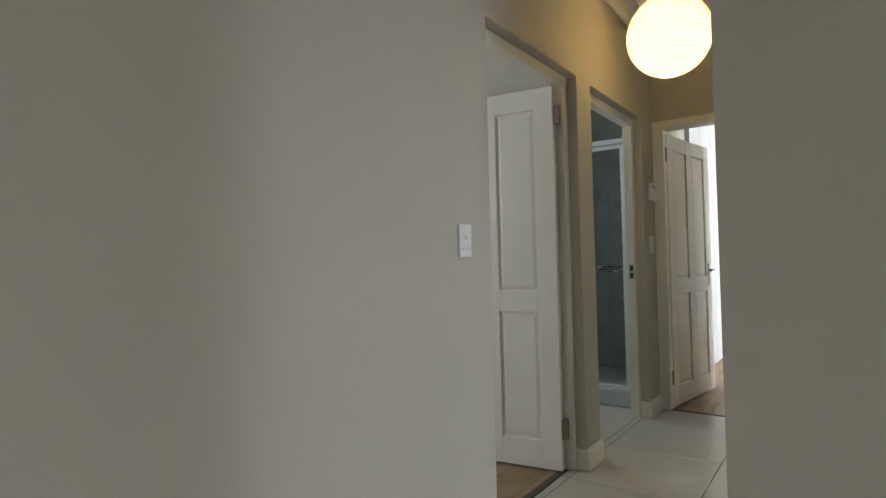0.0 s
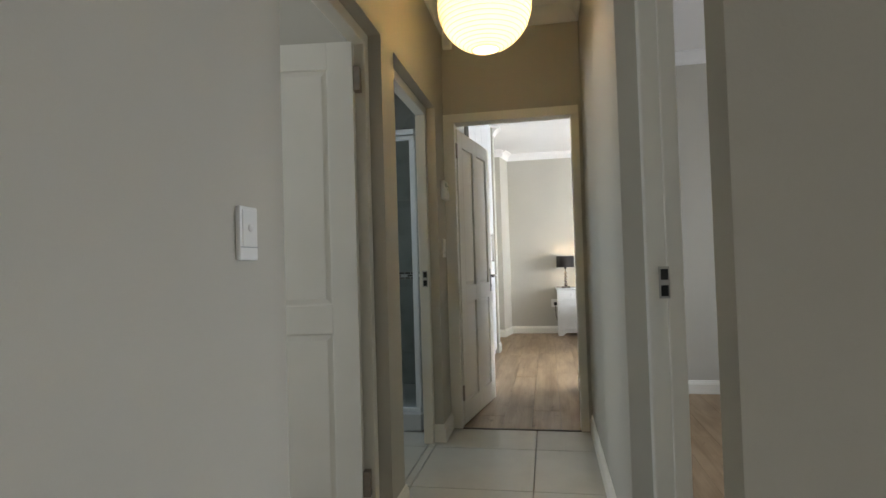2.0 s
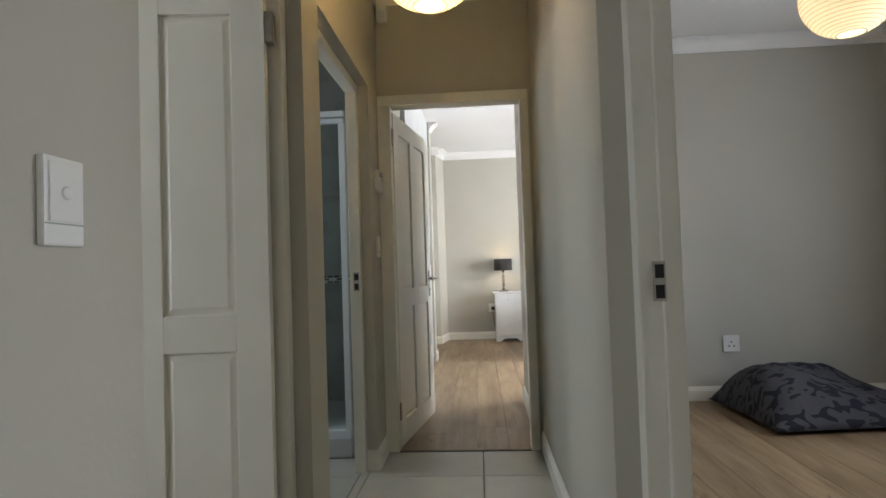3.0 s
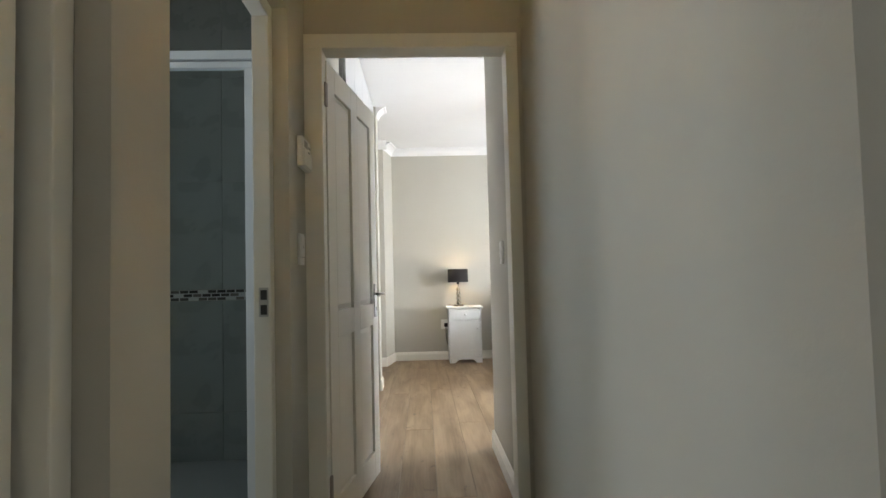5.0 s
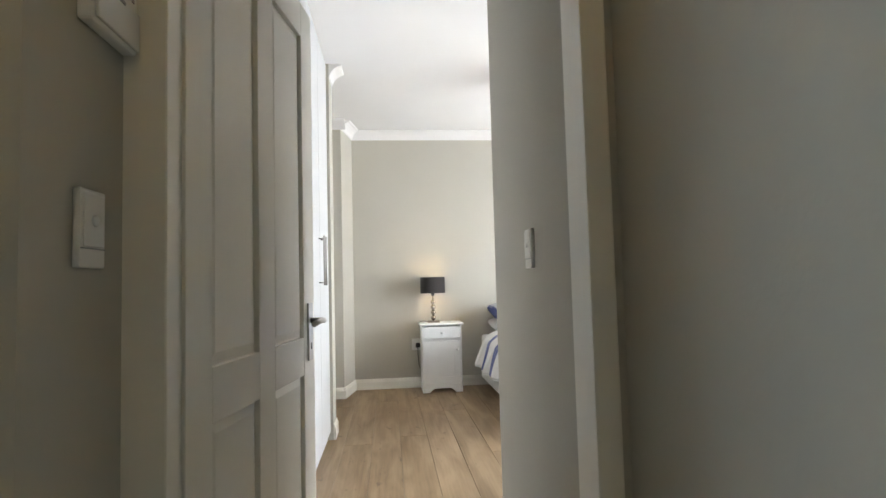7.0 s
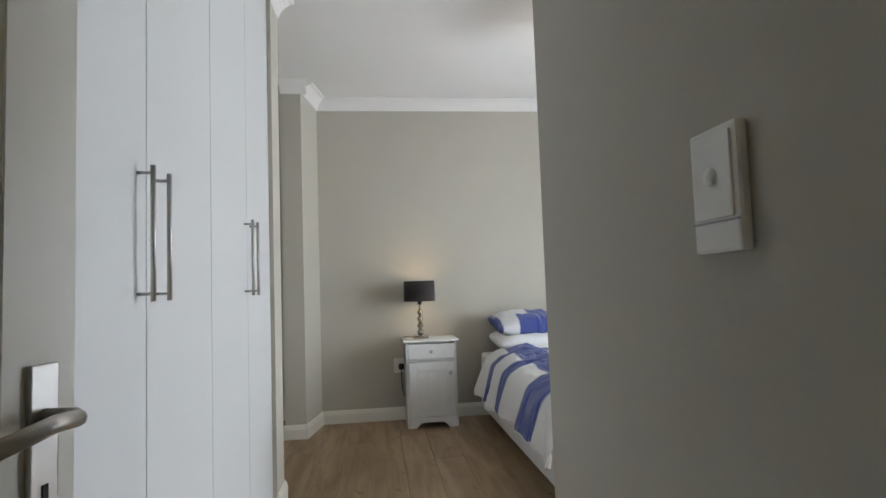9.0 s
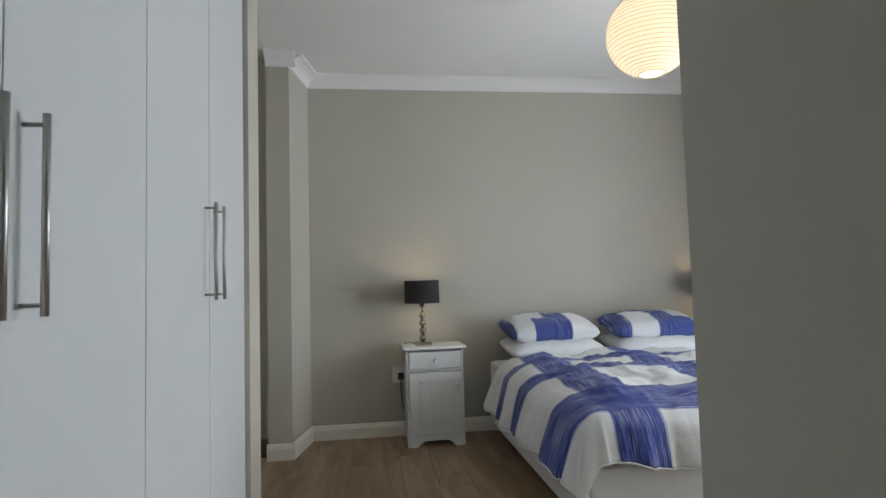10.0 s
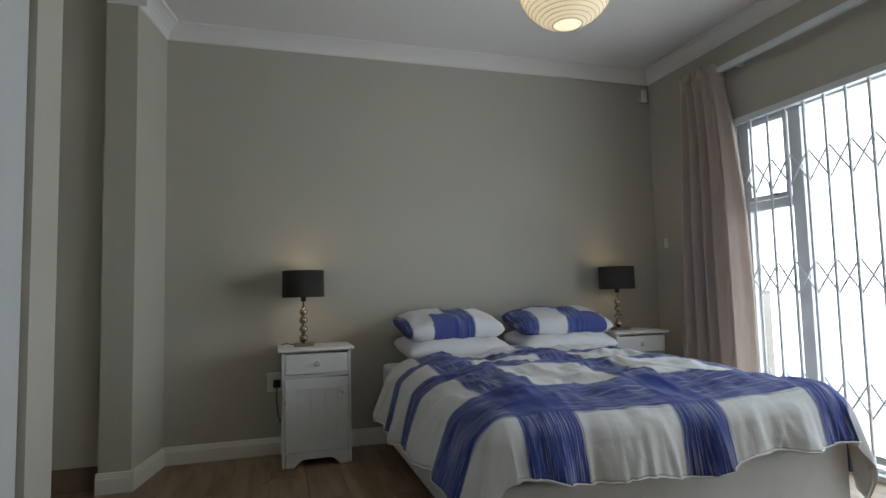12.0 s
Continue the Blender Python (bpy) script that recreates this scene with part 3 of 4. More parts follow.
socket(1.58, 5.30, 0.42, 0, "white three-pin wall socket above the skirting")
_s = socket(-0.1, 9.165, 0.45, 0, "white wall socket with a black plug beside the nightstand")
part("plug", boxes((-0.02, 0.025, -0.05, -0.0126, -0.03, 0.015), bevel=0.005), BLACKCABLE, _s, "black plug")
part("cord", tube([(0.0, -0.045, -0.02), (0.0, -0.05, -0.1), (0.008, -0.045, -0.2), (0.02, -0.03, -0.25), (0.04, -0.02, -0.2), (0.06, -0.012, -0.08)], 0.004), BLACKCABLE, _s)
_b = thing("blank_plate", 2.81, 9.03, 1.33, "small white blank wall plate by the curtain", "wall plate", turn=-90)
part("plate", boxes((-0.022, 0.022, -0.009, 0, -0.038, 0.038), bevel=0.003), PLASTIC, _b)


# ---- paper lanterns ----
def lantern(x, y, z, r, label):
    o = thing("paper_lantern", x, y, z, label, "pendant lamp", "paper lanterns")
    hole = 0.30
    pts, n = [], 26
    for i in range(n * 4 + 1):
        a = hole + (math.pi - 2 * hole) * i / (n * 4)
        bulge = 1 - 0.012 * abs(math.cos(math.pi * i / 4))
        pts.append((r * math.sin(a) * bulge, -r * math.cos(a)))
    part("paper_globe", lathe(pts, 48), PAPER, o, "cream rice paper globe")
    for i in range(0, n + 1):
        a = hole + (math.pi - 2 * hole) * i / n
        rr = r * math.sin(a) * 1.001
        ring = [(rr * math.cos(2 * math.pi * k / 40), rr * math.sin(2 * math.pi * k / 40), -r * math.cos(a)) for k in range(40)]
        part("rib", tube(ring, 0.0014 if 0 < i < n else 0.003, 5, True), RIB, o)
    part("cord", tube([(0, 0, r * 0.6), (0, 0, H - z)], 0.003), PLASTIC, o)
    part("bulb_holder", lathe([(0, 0.13), (0.018, 0.13), (0.02, 0.08), (0.014, 0.06), (0, 0.06)], 16), PLASTIC, o)
    part("ceiling_rose", lathe([(0.045, H - z), (0.042, H - z - 0.02), (0.02, H - z - 0.03), (0, H - z - 0.03)], 24), PLASTIC, o)


lantern(*HALL_LAMP, 0.21, "lit round cream paper lantern hanging in the hallway")
lantern(*BED_LAMP, 0.21, "round cream paper lantern hanging over the bed")
lantern(*SIDE_LAMP, 0.21, "round cream paper lantern hanging in the side room")


# ---- wardrobe ----
_w = thing("wardrobe", -0.82, 5.295, 0, "white built-in wardrobe with four tall doors", "wardrobe")
part("body", boxes((-0.6, -0.022, 0, 1.995, 0.0, H - 0.002)), MELAMINE, _w)
_edges = (0.0, 0.455, 0.978, 1.495, 1.995)
for i in range(4):
    d = part("cupboard_door", boxes((-0.019, 0.0, _edges[i] + 0.002, _edges[i + 1] - 0.002, 0.06, H - 0.012), bevel=0.0015), MELAMINE, _w)
    y = _edges[i + 1] - 0.05 if i % 2 == 0 else _edges[i] + 0.05
    bar = part("handle", tube([(0.034, y, 1.095), (0.034, y, 1.405)], 0.006, 12), STEEL, d, "brushed steel bar handle")
    for z in (1.112, 1.388):
        part("handle_leg", tube([(0.0, y, z), (0.034, y, z)], 0.004), STEEL, d)


# ---- bed ----
BX0, BX1, BY0, BY1, BTOP = 0.56, 2.10, 7.12, 9.07, 0.56
_bed = thing("bed", 0, 0, 0, "double bed base with a pale fabric-covered mattress", "bed")
part("base", boxes((BX0, BX1, BY0, BY1, 0.09, 0.36), bevel=0.015, seg=3), BASEFAB, _bed, "pale fabric bed base")
part("mattress", boxes((BX0 + 0.005, BX1 - 0.005, BY0 + 0.005, BY1 - 0.005, 0.362, BTOP - 0.02), bevel=0.04, seg=4), COTTON, _bed)
for x in (BX0 + 0.1, BX1 - 0.1):
    for y in (BY0 + 0.12, (BY0 + BY1) / 2, BY1 - 0.12):
        part("leg", lathe([(0, 0), (0.022, 0), (0.03, 0.092), (0, 0.092)], 16), DARK, _bed, "dark tapered foot", at=pose(x, y, 0))


def duvet():
    """A cover that lies on the mattress and hangs in folds over the foot and both sides; laid out in metres."""
    bm = bmesh.new()
    uvl = bm.loops.layers.uv.new("UVMap")
    W, L = BX1 - BX0, BY1 - 0.42 - BY0
    left, right, foot = 0.26, 0.30, 0.20
    nu, nv = 190, 190
    rad = 0.09

    def bend(s, drop):
        """Distance past the edge to (out, down) round a soft edge."""
        q = rad * math.pi / 2
        if s < 0:
            return s, 0.0
        if s < q:
            return rad * math.sin(s / rad), rad * (1 - math.cos(s / rad))
        return rad + 0.10 * (s - q), rad + (s - q) * 0.98

    grid = []
    for j in range(nv + 1):
        v = (L + foot) * j / nv
        row = []
        for i in range(nu + 1):
            u = -left + (W + left + right) * i / nu
            left_half = u < W / 2
            sx = (-u if left_half else u - W) - 0.03 + rad
            sy = v - L - 0.03 + rad
            way = -1 if left_half else 1
            ex = BX0 - 0.03 + rad if left_half else BX1 + 0.03 - rad
            ey = BY0 - 0.03 + rad
            wave = 0.016 * math.sin(u * 17 + 1.3 * math.sin(v * 3)) + 0.011 * math.sin(u * 31 + 0.7)
            wave += 0.007 * math.sin(u * 63 + 2 * math.sin(v * 9)) * math.sin(u * 4.1)
            wave2 = 0.014 * math.sin(v * 15 + 0.4) + 0.010 * math.sin(v * 27 + u)
            fold = 1 - abs(noise.noise(Vector((u * 9, v * 1.6, 5)))) * 2.6
            wave += 0.022 * max(fold, 0) ** 3 + 0.010 * max(1 - abs(noise.noise(Vector((u * 21, v * 3, 9)))) * 3, 0) ** 2
            wave2 += 0.016 * max(1 - abs(noise.noise(Vector((u * 1.6, v * 8, 15)))) * 2.6, 0) ** 3
            if sx > 0 and sy > 0:
                far = math.hypot(sx, sy)
                out, down = bend(far, 0)
                past = max(min(down / 0.25, 1), 0)
                turn = math.atan2(sy, sx)
                out += past * (0.04 + 0.02 * math.sin(turn * 9))
                x, y = ex + way * out * math.cos(turn), ey - out * math.sin(turn)
            else:
                ox, dx = bend(sx, 0)
                oy, dy = bend(sy, 0)
                down = max(dx, dy)
                past = max(min(down / 0.25, 1), 0)
                x = ex + way * (ox + (past * (wave2 + (0.065 if left_half else 0.055)) if dx > 0 else 0))
                y = ey - (oy + (past * (wave + 0.03) if dy > 0 else 0))
            p = Vector((u * 3.2, v * 3.2, 0))
            puff = 0.042 * noise.noise(p) + 0.018 * noise.noise(p * 2.7) + 0.007 * noise.noise(Vector((u * 26, v * 11, 3)))
            puff += 0.009 * max(1 - abs(noise.noise(Vector((u * 5 + v * 3, v * 6 - u * 2, 21)))) * 4, 0) ** 2
            edge_in = min(max(min(u, W - u, L - v) / 0.3, 0), 1)
            crown = 0.065 * min(1, edge_in * 1.2) * (1 - 0.25 * v / L)
            hem = past * (0.03 * math.sin(u * 5.3 + 1.1) + 0.018 * math.sin(u * 13 + v * 4))
            z = BTOP + 0.012 + crown + puff * (1 - past) * (0.4 + 0.6 * edge_in) - down + hem
            row.append((bm.verts.new((x, y, z)), (u, v)))
        grid.append(row)
    for j in range(nv):
        for i in range(nu):
            q = (grid[j][i], grid[j][i + 1], grid[j + 1][i + 1], grid[j + 1][i])
            f = bm.faces.new([a for a, _ in q])
            f.smooth = True
            for lp, (_, c) in zip(f.loops, q):
                lp[uvl].uv = c
    edge = [grid[j][0] for j in range(nv)] + grid[nv][:-1] + [grid[j][nu] for j in range(nv, -1, -1)]
    edge = [v.co + Vector((0, 0, -0.004)) for v, _ in edge[::2]]
    bmesh.ops.recalc_face_normals(bm, faces=bm.faces[:])
    return bm, edge


_dm, _edge = duvet()
_d = part("duvet", _dm, DUVET)
tagged(_d, "white duvet cover with broad brushed blue checks, hanging in folds", "duvet")
_so2 = _d.modifiers.new("thickness", "SOLIDIFY")
_so2.thickness, _so2.offset = 0.028, -1
part("hem", tube(_edge, 0.0045, 8), COTTON, _d, "white stitched hem")


def pillow(x, y, z, w, l, h, turn, tilt, mat, label, roll=0.0, seed=0):
    bm = bmesh.new()
    uvl = bm.loops.layers.uv.new("UVMap")
    n = 44
    sides = []
    for s in (1, -1):
        g = []
        for j in range(n + 1):
            row = []
            for i in range(n + 1):
                a, c = -1 + 2 * i / n, -1 + 2 * j / n
                pinch = 1 - 0.10 * (1 - abs(a * c)) * (a * a * (1 - c * c) * 0 + (a * a + c * c) / 2)
                px, py = a * w / 2 * (1 - 0.07 * (1 - c * c) * a * a * 0 - 0.06 * (1 - c * c) * abs(a) ** 6), c * l / 2 * (1 - 0.07 * (1 - a * a) * abs(c) ** 6)
                px, py = px * (1 - 0.09 * (a * c) ** 4), py * (1 - 0.09 * (a * c) ** 4)
                f = max((1 - abs(a) ** 3.2), 0) ** 0.55 * max((1 - abs(c) ** 3.2), 0) ** 0.55
                wr = 0.10 * max(1 - abs(noise.noise(Vector((px * 9 + seed, py * 12 + px * 6, s + 3)))) * 4, 0) + 0.20 * noise.noise(Vector((px * 6 + seed, py * 7, s))) + 0.12 * noise.noise(Vector((px * 16 + seed, py * 9, s)))
                row.append((bm.verts.new((px, py, s * h / 2 * f * (1 + wr))), (px, py)))
            g.append(row)
        sides.append(g)
        for j in range(n):
            for i in range(n):
                q = (g[j][i], g[j][i + 1], g[j + 1][i + 1], g[j + 1][i])
                fc = bm.faces.new([p for p, _ in (q if s > 0 else q[::-1])])
                fc.smooth = True
                for lp, (_, cc) in zip(fc.loops, q if s > 0 else q[::-1]):
                    lp[uvl].uv = cc
    bmesh.ops.remove_doubles(bm, verts=bm.verts[:], dist=0.0005)
    o = part("pillow", bm, mat, at=pose(x, y, z, tilt, roll, turn))
    return tagged(o, label, "pillow", "pillows on the bed")


pillow(0.96, 8.80, 0.655, 0.70, 0.46, 0.15, 2, 6, COTTON, "plain white pillow lying flat at the head of the bed", seed=1)
pillow(1.72, 8.80, 0.655, 0.70, 0.46, 0.15, -2, 6, COTTON, "plain white pillow lying flat at the head of the bed", seed=4)
pillow(0.955, 8.85, 0.785, 0.68, 0.44, 0.17, 3, 10, PILLOWCHECK, "white pillow with blue checks on top of another", seed=7)
pillow(1.73, 8.85, 0.78, 0.70, 0.44, 0.165, -3, 10, PILLOWCHECK_WIDE, "white pillow with a broad blue end and a blue band", seed=11)


# ---- nightstands and table lamps ----
def nightstand(x, y, label):
    """Origin at the floor, middle of the front."""
    o = thing("nightstand", x, y, 0, label, "nightstand", "nightstands by the bed")
    w, d, h = 0.40, 0.33, 0.665
    for s in (-1, 1):
        part("side_panel", boxes((min(s * w / 2, s * (w / 2 - 0.016)), max(s * w / 2, s * (w / 2 - 0.016)), 0.0, d, 0, h), bevel=0.002), NIGHT, o)
    part("back_panel", boxes((-w / 2 + 0.017, w / 2 - 0.017, d - 0.008, d, 0.04, h)), NIGHT, o)
    part("shelf", boxes((-w / 2 + 0.017, w / 2 - 0.017, 0.02, d - 0.009, 0.07, 0.085)), NIGHT, o)
    part("rail", boxes((-w / 2 + 0.017, w / 2 - 0.017, 0.012, 0.02, 0.515, 0.53)), NIGHT, o)
    part("top", boxes((-w / 2 - 0.022, w / 2 + 0.022, -0.025, d, h + 0.0005, h + 0.02), bevel=0.006, seg=3), NIGHT, o)
    dr = part("drawer_front", boxes((-w / 2 + 0.019, w / 2 - 0.019, -0.004, 0.012, 0.534, 0.652), bevel=0.004), NIGHT, o)
    part("knob", lathe([(0, 0.028), (0.011, 0.026), (0.015, 0.018), (0.012, 0.009), (0.006, 0.004), (0.006, 0)], 16), NIGHT, dr, at=pose(0, -0.004, 0.592, 90))
    dx = w / 2 - 0.019
    dp = part("cupboard_door", boxes((-dx, dx, -0.006, 0.002, 0.09, 0.511)), NIGHT, o)
    for a in (-dx, dx - 0.062):
        part("door_stile", boxes((a, a + 0.062, -0.014, -0.0062, 0.09, 0.511), bevel=0.0008, seg=1), NIGHT, dp)
    for z0 in (0.445, 0.09):
        part("door_rail", boxes((-dx + 0.0622, dx - 0.0622, -0.014, -0.0062, z0, z0 + 0.066), bevel=0.0008, seg=1), NIGHT, dp)
    third = (2 * dx - 0.126) / 3
    for i in range(3):
        a = -dx + 0.063 + i * third
        part("door_board", boxes((a + 0.002, a + third - 0.002, -0.0095, -0.0062, 0.158, 0.443), bevel=0.0008, seg=1), NIGHT, dp)
    part("knob", lathe([(0, 0.028), (0.011, 0.026), (0.015, 0.018), (0.012, 0.009), (0.006, 0.004), (0.006, 0)], 16), NIGHT, dp, at=pose(dx - 0.03, -0.014, 0.425, 90))
    bm = bmesh.new()
    out = [(-dx, 0.0), (-dx, 0.085), (dx, 0.085), (dx, 0.0), (dx - 0.05, 0.0)]
    out += [(dx - 0.06 - 0.05 * k / 6, 0.012 + 0.03 * math.sin(k / 6 * math.pi / 2)) for k in range(7)]
    out += [(-(dx - 0.06 - 0.05 * k / 6), 0.012 + 0.03 * math.sin(k / 6 * math.pi / 2)) for k in range(6, -1, -1)] + [(-dx + 0.05, 0.0)]
    fr = [bm.verts.new((a, -0.002, c)) for a, c in out]
    bk = [bm.verts.new((a, 0.014, c)) for a, c in out]
    bm.faces.new(fr)
    bm.faces.new(bk[::-1])
    for i in range(len(out)):
        bm.faces.new((fr[i], bk[i], bk[(i + 1) % len(out)], fr[(i + 1) % len(out)]))
    bmesh.ops.recalc_face_normals(bm, faces=bm.faces[:])
    part("apron", bm, NIGHT, o, "shaped foot board with an arched cut")
    return o


nightstand(0.128, 8.825, "white painted nightstand with one drawer and a panelled door")
nightstand(2.385, 8.825, "white painted nightstand half hidden by the bed")


def table_lamp(x, y, label):
    o = thing("table_lamp", x, y, 0.6855, label, "table lamp", "table lamps beside the bed")
    part("foot", boxes((-0.06, 0.06, -0.06, 0.06, 0, 0.022), bevel=0.003), CHROME, o, "square chrome foot")
    z = 0.022
    for r in (0.026, 0.026, 0.026, 0.024):
        part("ball", lathe([(0, z)] + [(r * math.sin(k * math.pi / 12), z + r - r * math.cos(k * math.pi / 12)) for k in range(1, 12)] + [(0, z + 2 * r)], 24), CHROME, o, "smoked chrome ball")
        part("collar", lathe([(0.012, z + 2 * r - 0.003), (0.012, z + 2 * r + 0.005)], 16), CHROME, o)
        z += 2 * r + 0.002
    part("stem", tube([(0, 0, z), (0, 0, z + 0.09)], 0.006), CHROME, o)
    part("lamp_holder", lathe([(0, z + 0.04), (0.016, z + 0.04), (0.018, z + 0.1), (0, z + 0.1)], 16), DARK, o)
    s0, s1, r = 0.30, 0.465, 0.128
    sh = part("shade", lathe([(r, s0), (r - 0.002, s1), (r - 0.0035, s1), (r - 0.0035, s0), (r, s0)], 48), SHADE, o, "black drum shade")
    part("lining", lathe([(r - 0.0045, s0 + 0.001), (r - 0.0045, s1 - 0.001)], 48), GOLD, sh, "gold lining")
    for a in range(3):
        c, s = math.cos(a * 2.094), math.sin(a * 2.094)
        part("spoke", tube([(0.01 * c, 0.01 * s, s0 + 0.02), (c * (r - 0.005), s * (r - 0.005), s0 + 0.012)], 0.0015, 5), STEEL, sh)
    part("bulb", lathe([(0, 0.42)] + [(0.022 * math.sin(k * math.pi / 8), 0.385 + 0.03 * math.cos(k * math.pi / 8)) for k in range(1, 8)] + [(0.012, 0.34), (0, 0.34)], 16), PAPER, o)
    part("flex", tube([(0, 0.06, 0.006), (-0.03, 0.085, 0.004), (-0.07, 0.09, 0.004), (-0.10, 0.06, 0.015), (-0.13, 0.09, 0.004)], 0.003), BLACKCABLE, o)


table_lamp(*TABLE_LAMPS[0], "lit table lamp with stacked chrome balls and black drum shade")
table_lamp(*TABLE_LAMPS[1], "lit table lamp with stacked chrome balls, by the curtain")


# ---- glazed door, trellis gate, curtain ----
_win = tagged(new("window_1"), "white aluminium glazed sliding door to a bright garden", "window", kind="structure")
WX = 2.865
for r in ((8.245, 8.30), (7.85, 7.93), (6.2, 6.25)):
    part("stile", boxes((WX - 0.03, WX + 0.03, r[0], r[1], 0.0, 2.085), bevel=0.003), ALU, _win)
for z0, z1 in ((2.03, 2.085), (0.0, 0.05)):
    part("rail", boxes((WX - 0.032, WX + 0.032, 6.251, 8.244, z0, z1), bevel=0.003), ALU, _win)
part("transom", boxes((WX - 0.028, WX + 0.028, 7.931, 8.244, 1.46, 1.52), bevel=0.003), ALU, _win)
part("sash", boxes((WX - 0.04, WX - 0.029, 7.932, 7.96, 1.52, 2.03), (WX - 0.04, WX - 0.029, 8.215, 8.243, 1.52, 2.03), (WX - 0.04, WX - 0.029, 7.96, 8.215, 1.52, 1.55), (WX - 0.04, WX - 0.029, 7.96, 8.215, 2.0, 2.03), bevel=0.002), ALU, _win)
part("stay", tube([(WX - 0.045, 8.08, 1.63), (WX - 0.05, 8.06, 1.55), (WX - 0.06, 8.0, 1.54)], 0.006), DARK, _win, "dark window stay")
for r in ((6.25, 7.85, 0.05, 2.03), (7.93, 8.245, 0.05, 1.46), (7.96, 8.215, 1.55, 2.0)):
    pane = part("pane", boxes((WX - 0.003, WX + 0.003, r[0], r[1], r[2], r[3])), GLASS, _win)
    pane.visible_shadow = False

_g = thing("trellis_gate", 2.80, 0, 0, "white folding steel security trellis gate, drawn shut", "security gate")
for z0, z1 in ((2.04, 2.08), (0.0, 0.03)):
    part("track", boxes((-0.022, 0.022, 6.25, 8.32, z0, z1), bevel=0.002), ALU, _g)
PITCH = 0.1248
_ys = [8.29 - PITCH * i for i in range(17)]
for y in _ys:
    part("bar", boxes((-0.008, 0.006, y - 0.007, y + 0.007, 0.03, 2.04), bevel=0.002, seg=1), ALU, _g)
for zc in (1.668, 1.03, 0.385):
    for y0, y1 in zip(_ys, _ys[1:]):
        for s in (-1, 1):
            part("link", tube([(0.012 + 0.003 * s, y0, zc + s * 0.092), (0.012 + 0.003 * s, y1, zc - s * 0.092)], 0.006, 6), ALU, _g)


def curtain():
    bm = bmesh.new()
    ny, nz = 150, 60
    g = []
    for k in range(nz + 1):
        f = k / nz
        z = 2.44 - (2.44 - 0.02) * f
        row = []
        for i in range(ny + 1):
            u = i / ny
            lo = 8.33 - 0.15 * (1 - math.exp(-f * 4.5)) - 0.02 * f
            y = lo + (8.70 + 0.09 * f - lo) * u
            amp = 0.024 + 0.03 * min(1, f * 2.2)
            x = 2.715 + amp * math.sin(u * 34 + 0.9 * math.sin(u * 9) + 0.5 * f) + 0.35 * amp * math.sin(u * 71 + f * 2)
            if f < 0.035:
                x += 0.014 * math.sin(u * 90)
                z += 0.010 * math.sin(u * 47)
            x -= 0.02 * f * (1 - u)
            row.append(bm.verts.new((x, y, z)))
        g.append(row)
    for k in range(nz):
        for i in range(ny):
            bm.faces.new((g[k][i], g[k][i + 1], g[k + 1][i + 1], g[k + 1][i])).smooth = True
    return bm


_c = part("curtain", curtain(), CURTAIN)
tagged(_c, "taupe fabric curtain drawn back in folds with a gathered heading", "curtain")
_cm = _c.modifiers.new("thickness", "SOLIDIFY")
_cm.thickness = 0.004
_r = thing("curtain_rail", 2.73, 5.6, 2.425, "white curtain rail along the window wall", "curtain rail")
part("rail", boxes((-0.014, 0.014, 0, 2.784, -0.02, 0.02), bevel=0.004), ALU, _r)
part("end_cap", boxes((-0.018, 0.018, 2.785, 2.80, -0.024, 0.024), bevel=0.004), PLASTIC, _r)
for y in (0.4, 1.6, 2.6):
    part("bracket", boxes((0.0145, 0.08, y, y + 0.025, -0.01, 0.012), bevel=0.002), ALU, _r)


# ---- side room cushion ----
def floor_cushion():
    bm = bmesh.new()
    n = 40
    for s in (1, -1):
        g = []
        for j in range(n + 1):
            row = []
            for i in range(n + 1):
                a, c = -1 + 2 * i / n, -1 + 2 * j / n
                f = max(1 - a ** 4, 0) ** 0.6 * max(1 - c ** 2, 0) ** 0.75
                sag = 0.74 + 0.3 * noise.noise(Vector((a * 1.3, c * 1.3, 4))) - 0.34 * a + 0.16 * c
                wr = 0.03 * noise.noise(Vector((a * 5, c * 5, s)))
                z = (0.03 + (0.36 * f * sag + wr * f)) if s > 0 else 0.03 - 0.028 * f
                row.append(bm.verts.new((a * 0.55 * (1 - 0.05 * (1 - c * c)), c * 0.43 * (1 - 0.06 * (1 - a * a)), z)))
            g.append(row)
        for j in range(n):
            for i in range(n):
                q = (g[j][i], g[j][i + 1], g[j + 1][i + 1], g[j + 1][i])
                bm.faces.new(q if s > 0 else q[::-1]).smooth = True
    bmesh.ops.remove_doubles(bm, verts=bm.verts[:], dist=0.0005)
    return bm


_f = part("floor_cushion", floor_cushion(), CUSHION, at=pose(1.94, 4.83, 0.003, 0, 0, 4))
tagged(_f, "large sagging dark grey patterned floor cushion by the wall", "cushion")


# ---- shower ----
_sh = thing("shower_enclosure", 0, 4.15, 0, "framed glass shower enclosure on a white tray", "shower")
part("tray", boxes((-1.86, -1.03, -0.04, 0.86, 0, 0.12), bevel=0.012), MELAMINE, _sh, "white shower tray")
for z0, z1 in ((1.955, 1.99), (1.92, 1.945)):
    part("top_rail", boxes((-1.86, -1.04, -0.018, 0.018, z0, z1), bevel=0.003), ALU, _sh)
part("bottom_rail", boxes((-1.86, -1.04, -0.018, 0.018, 0.121, 0.15), bevel=0.003), ALU, _sh)
for x0 in (-1.858, -1.07):
    part("stile", boxes((x0, x0 + 0.035, -0.016, 0.016, 0.151, 1.919), bevel=0.003), ALU, _sh)
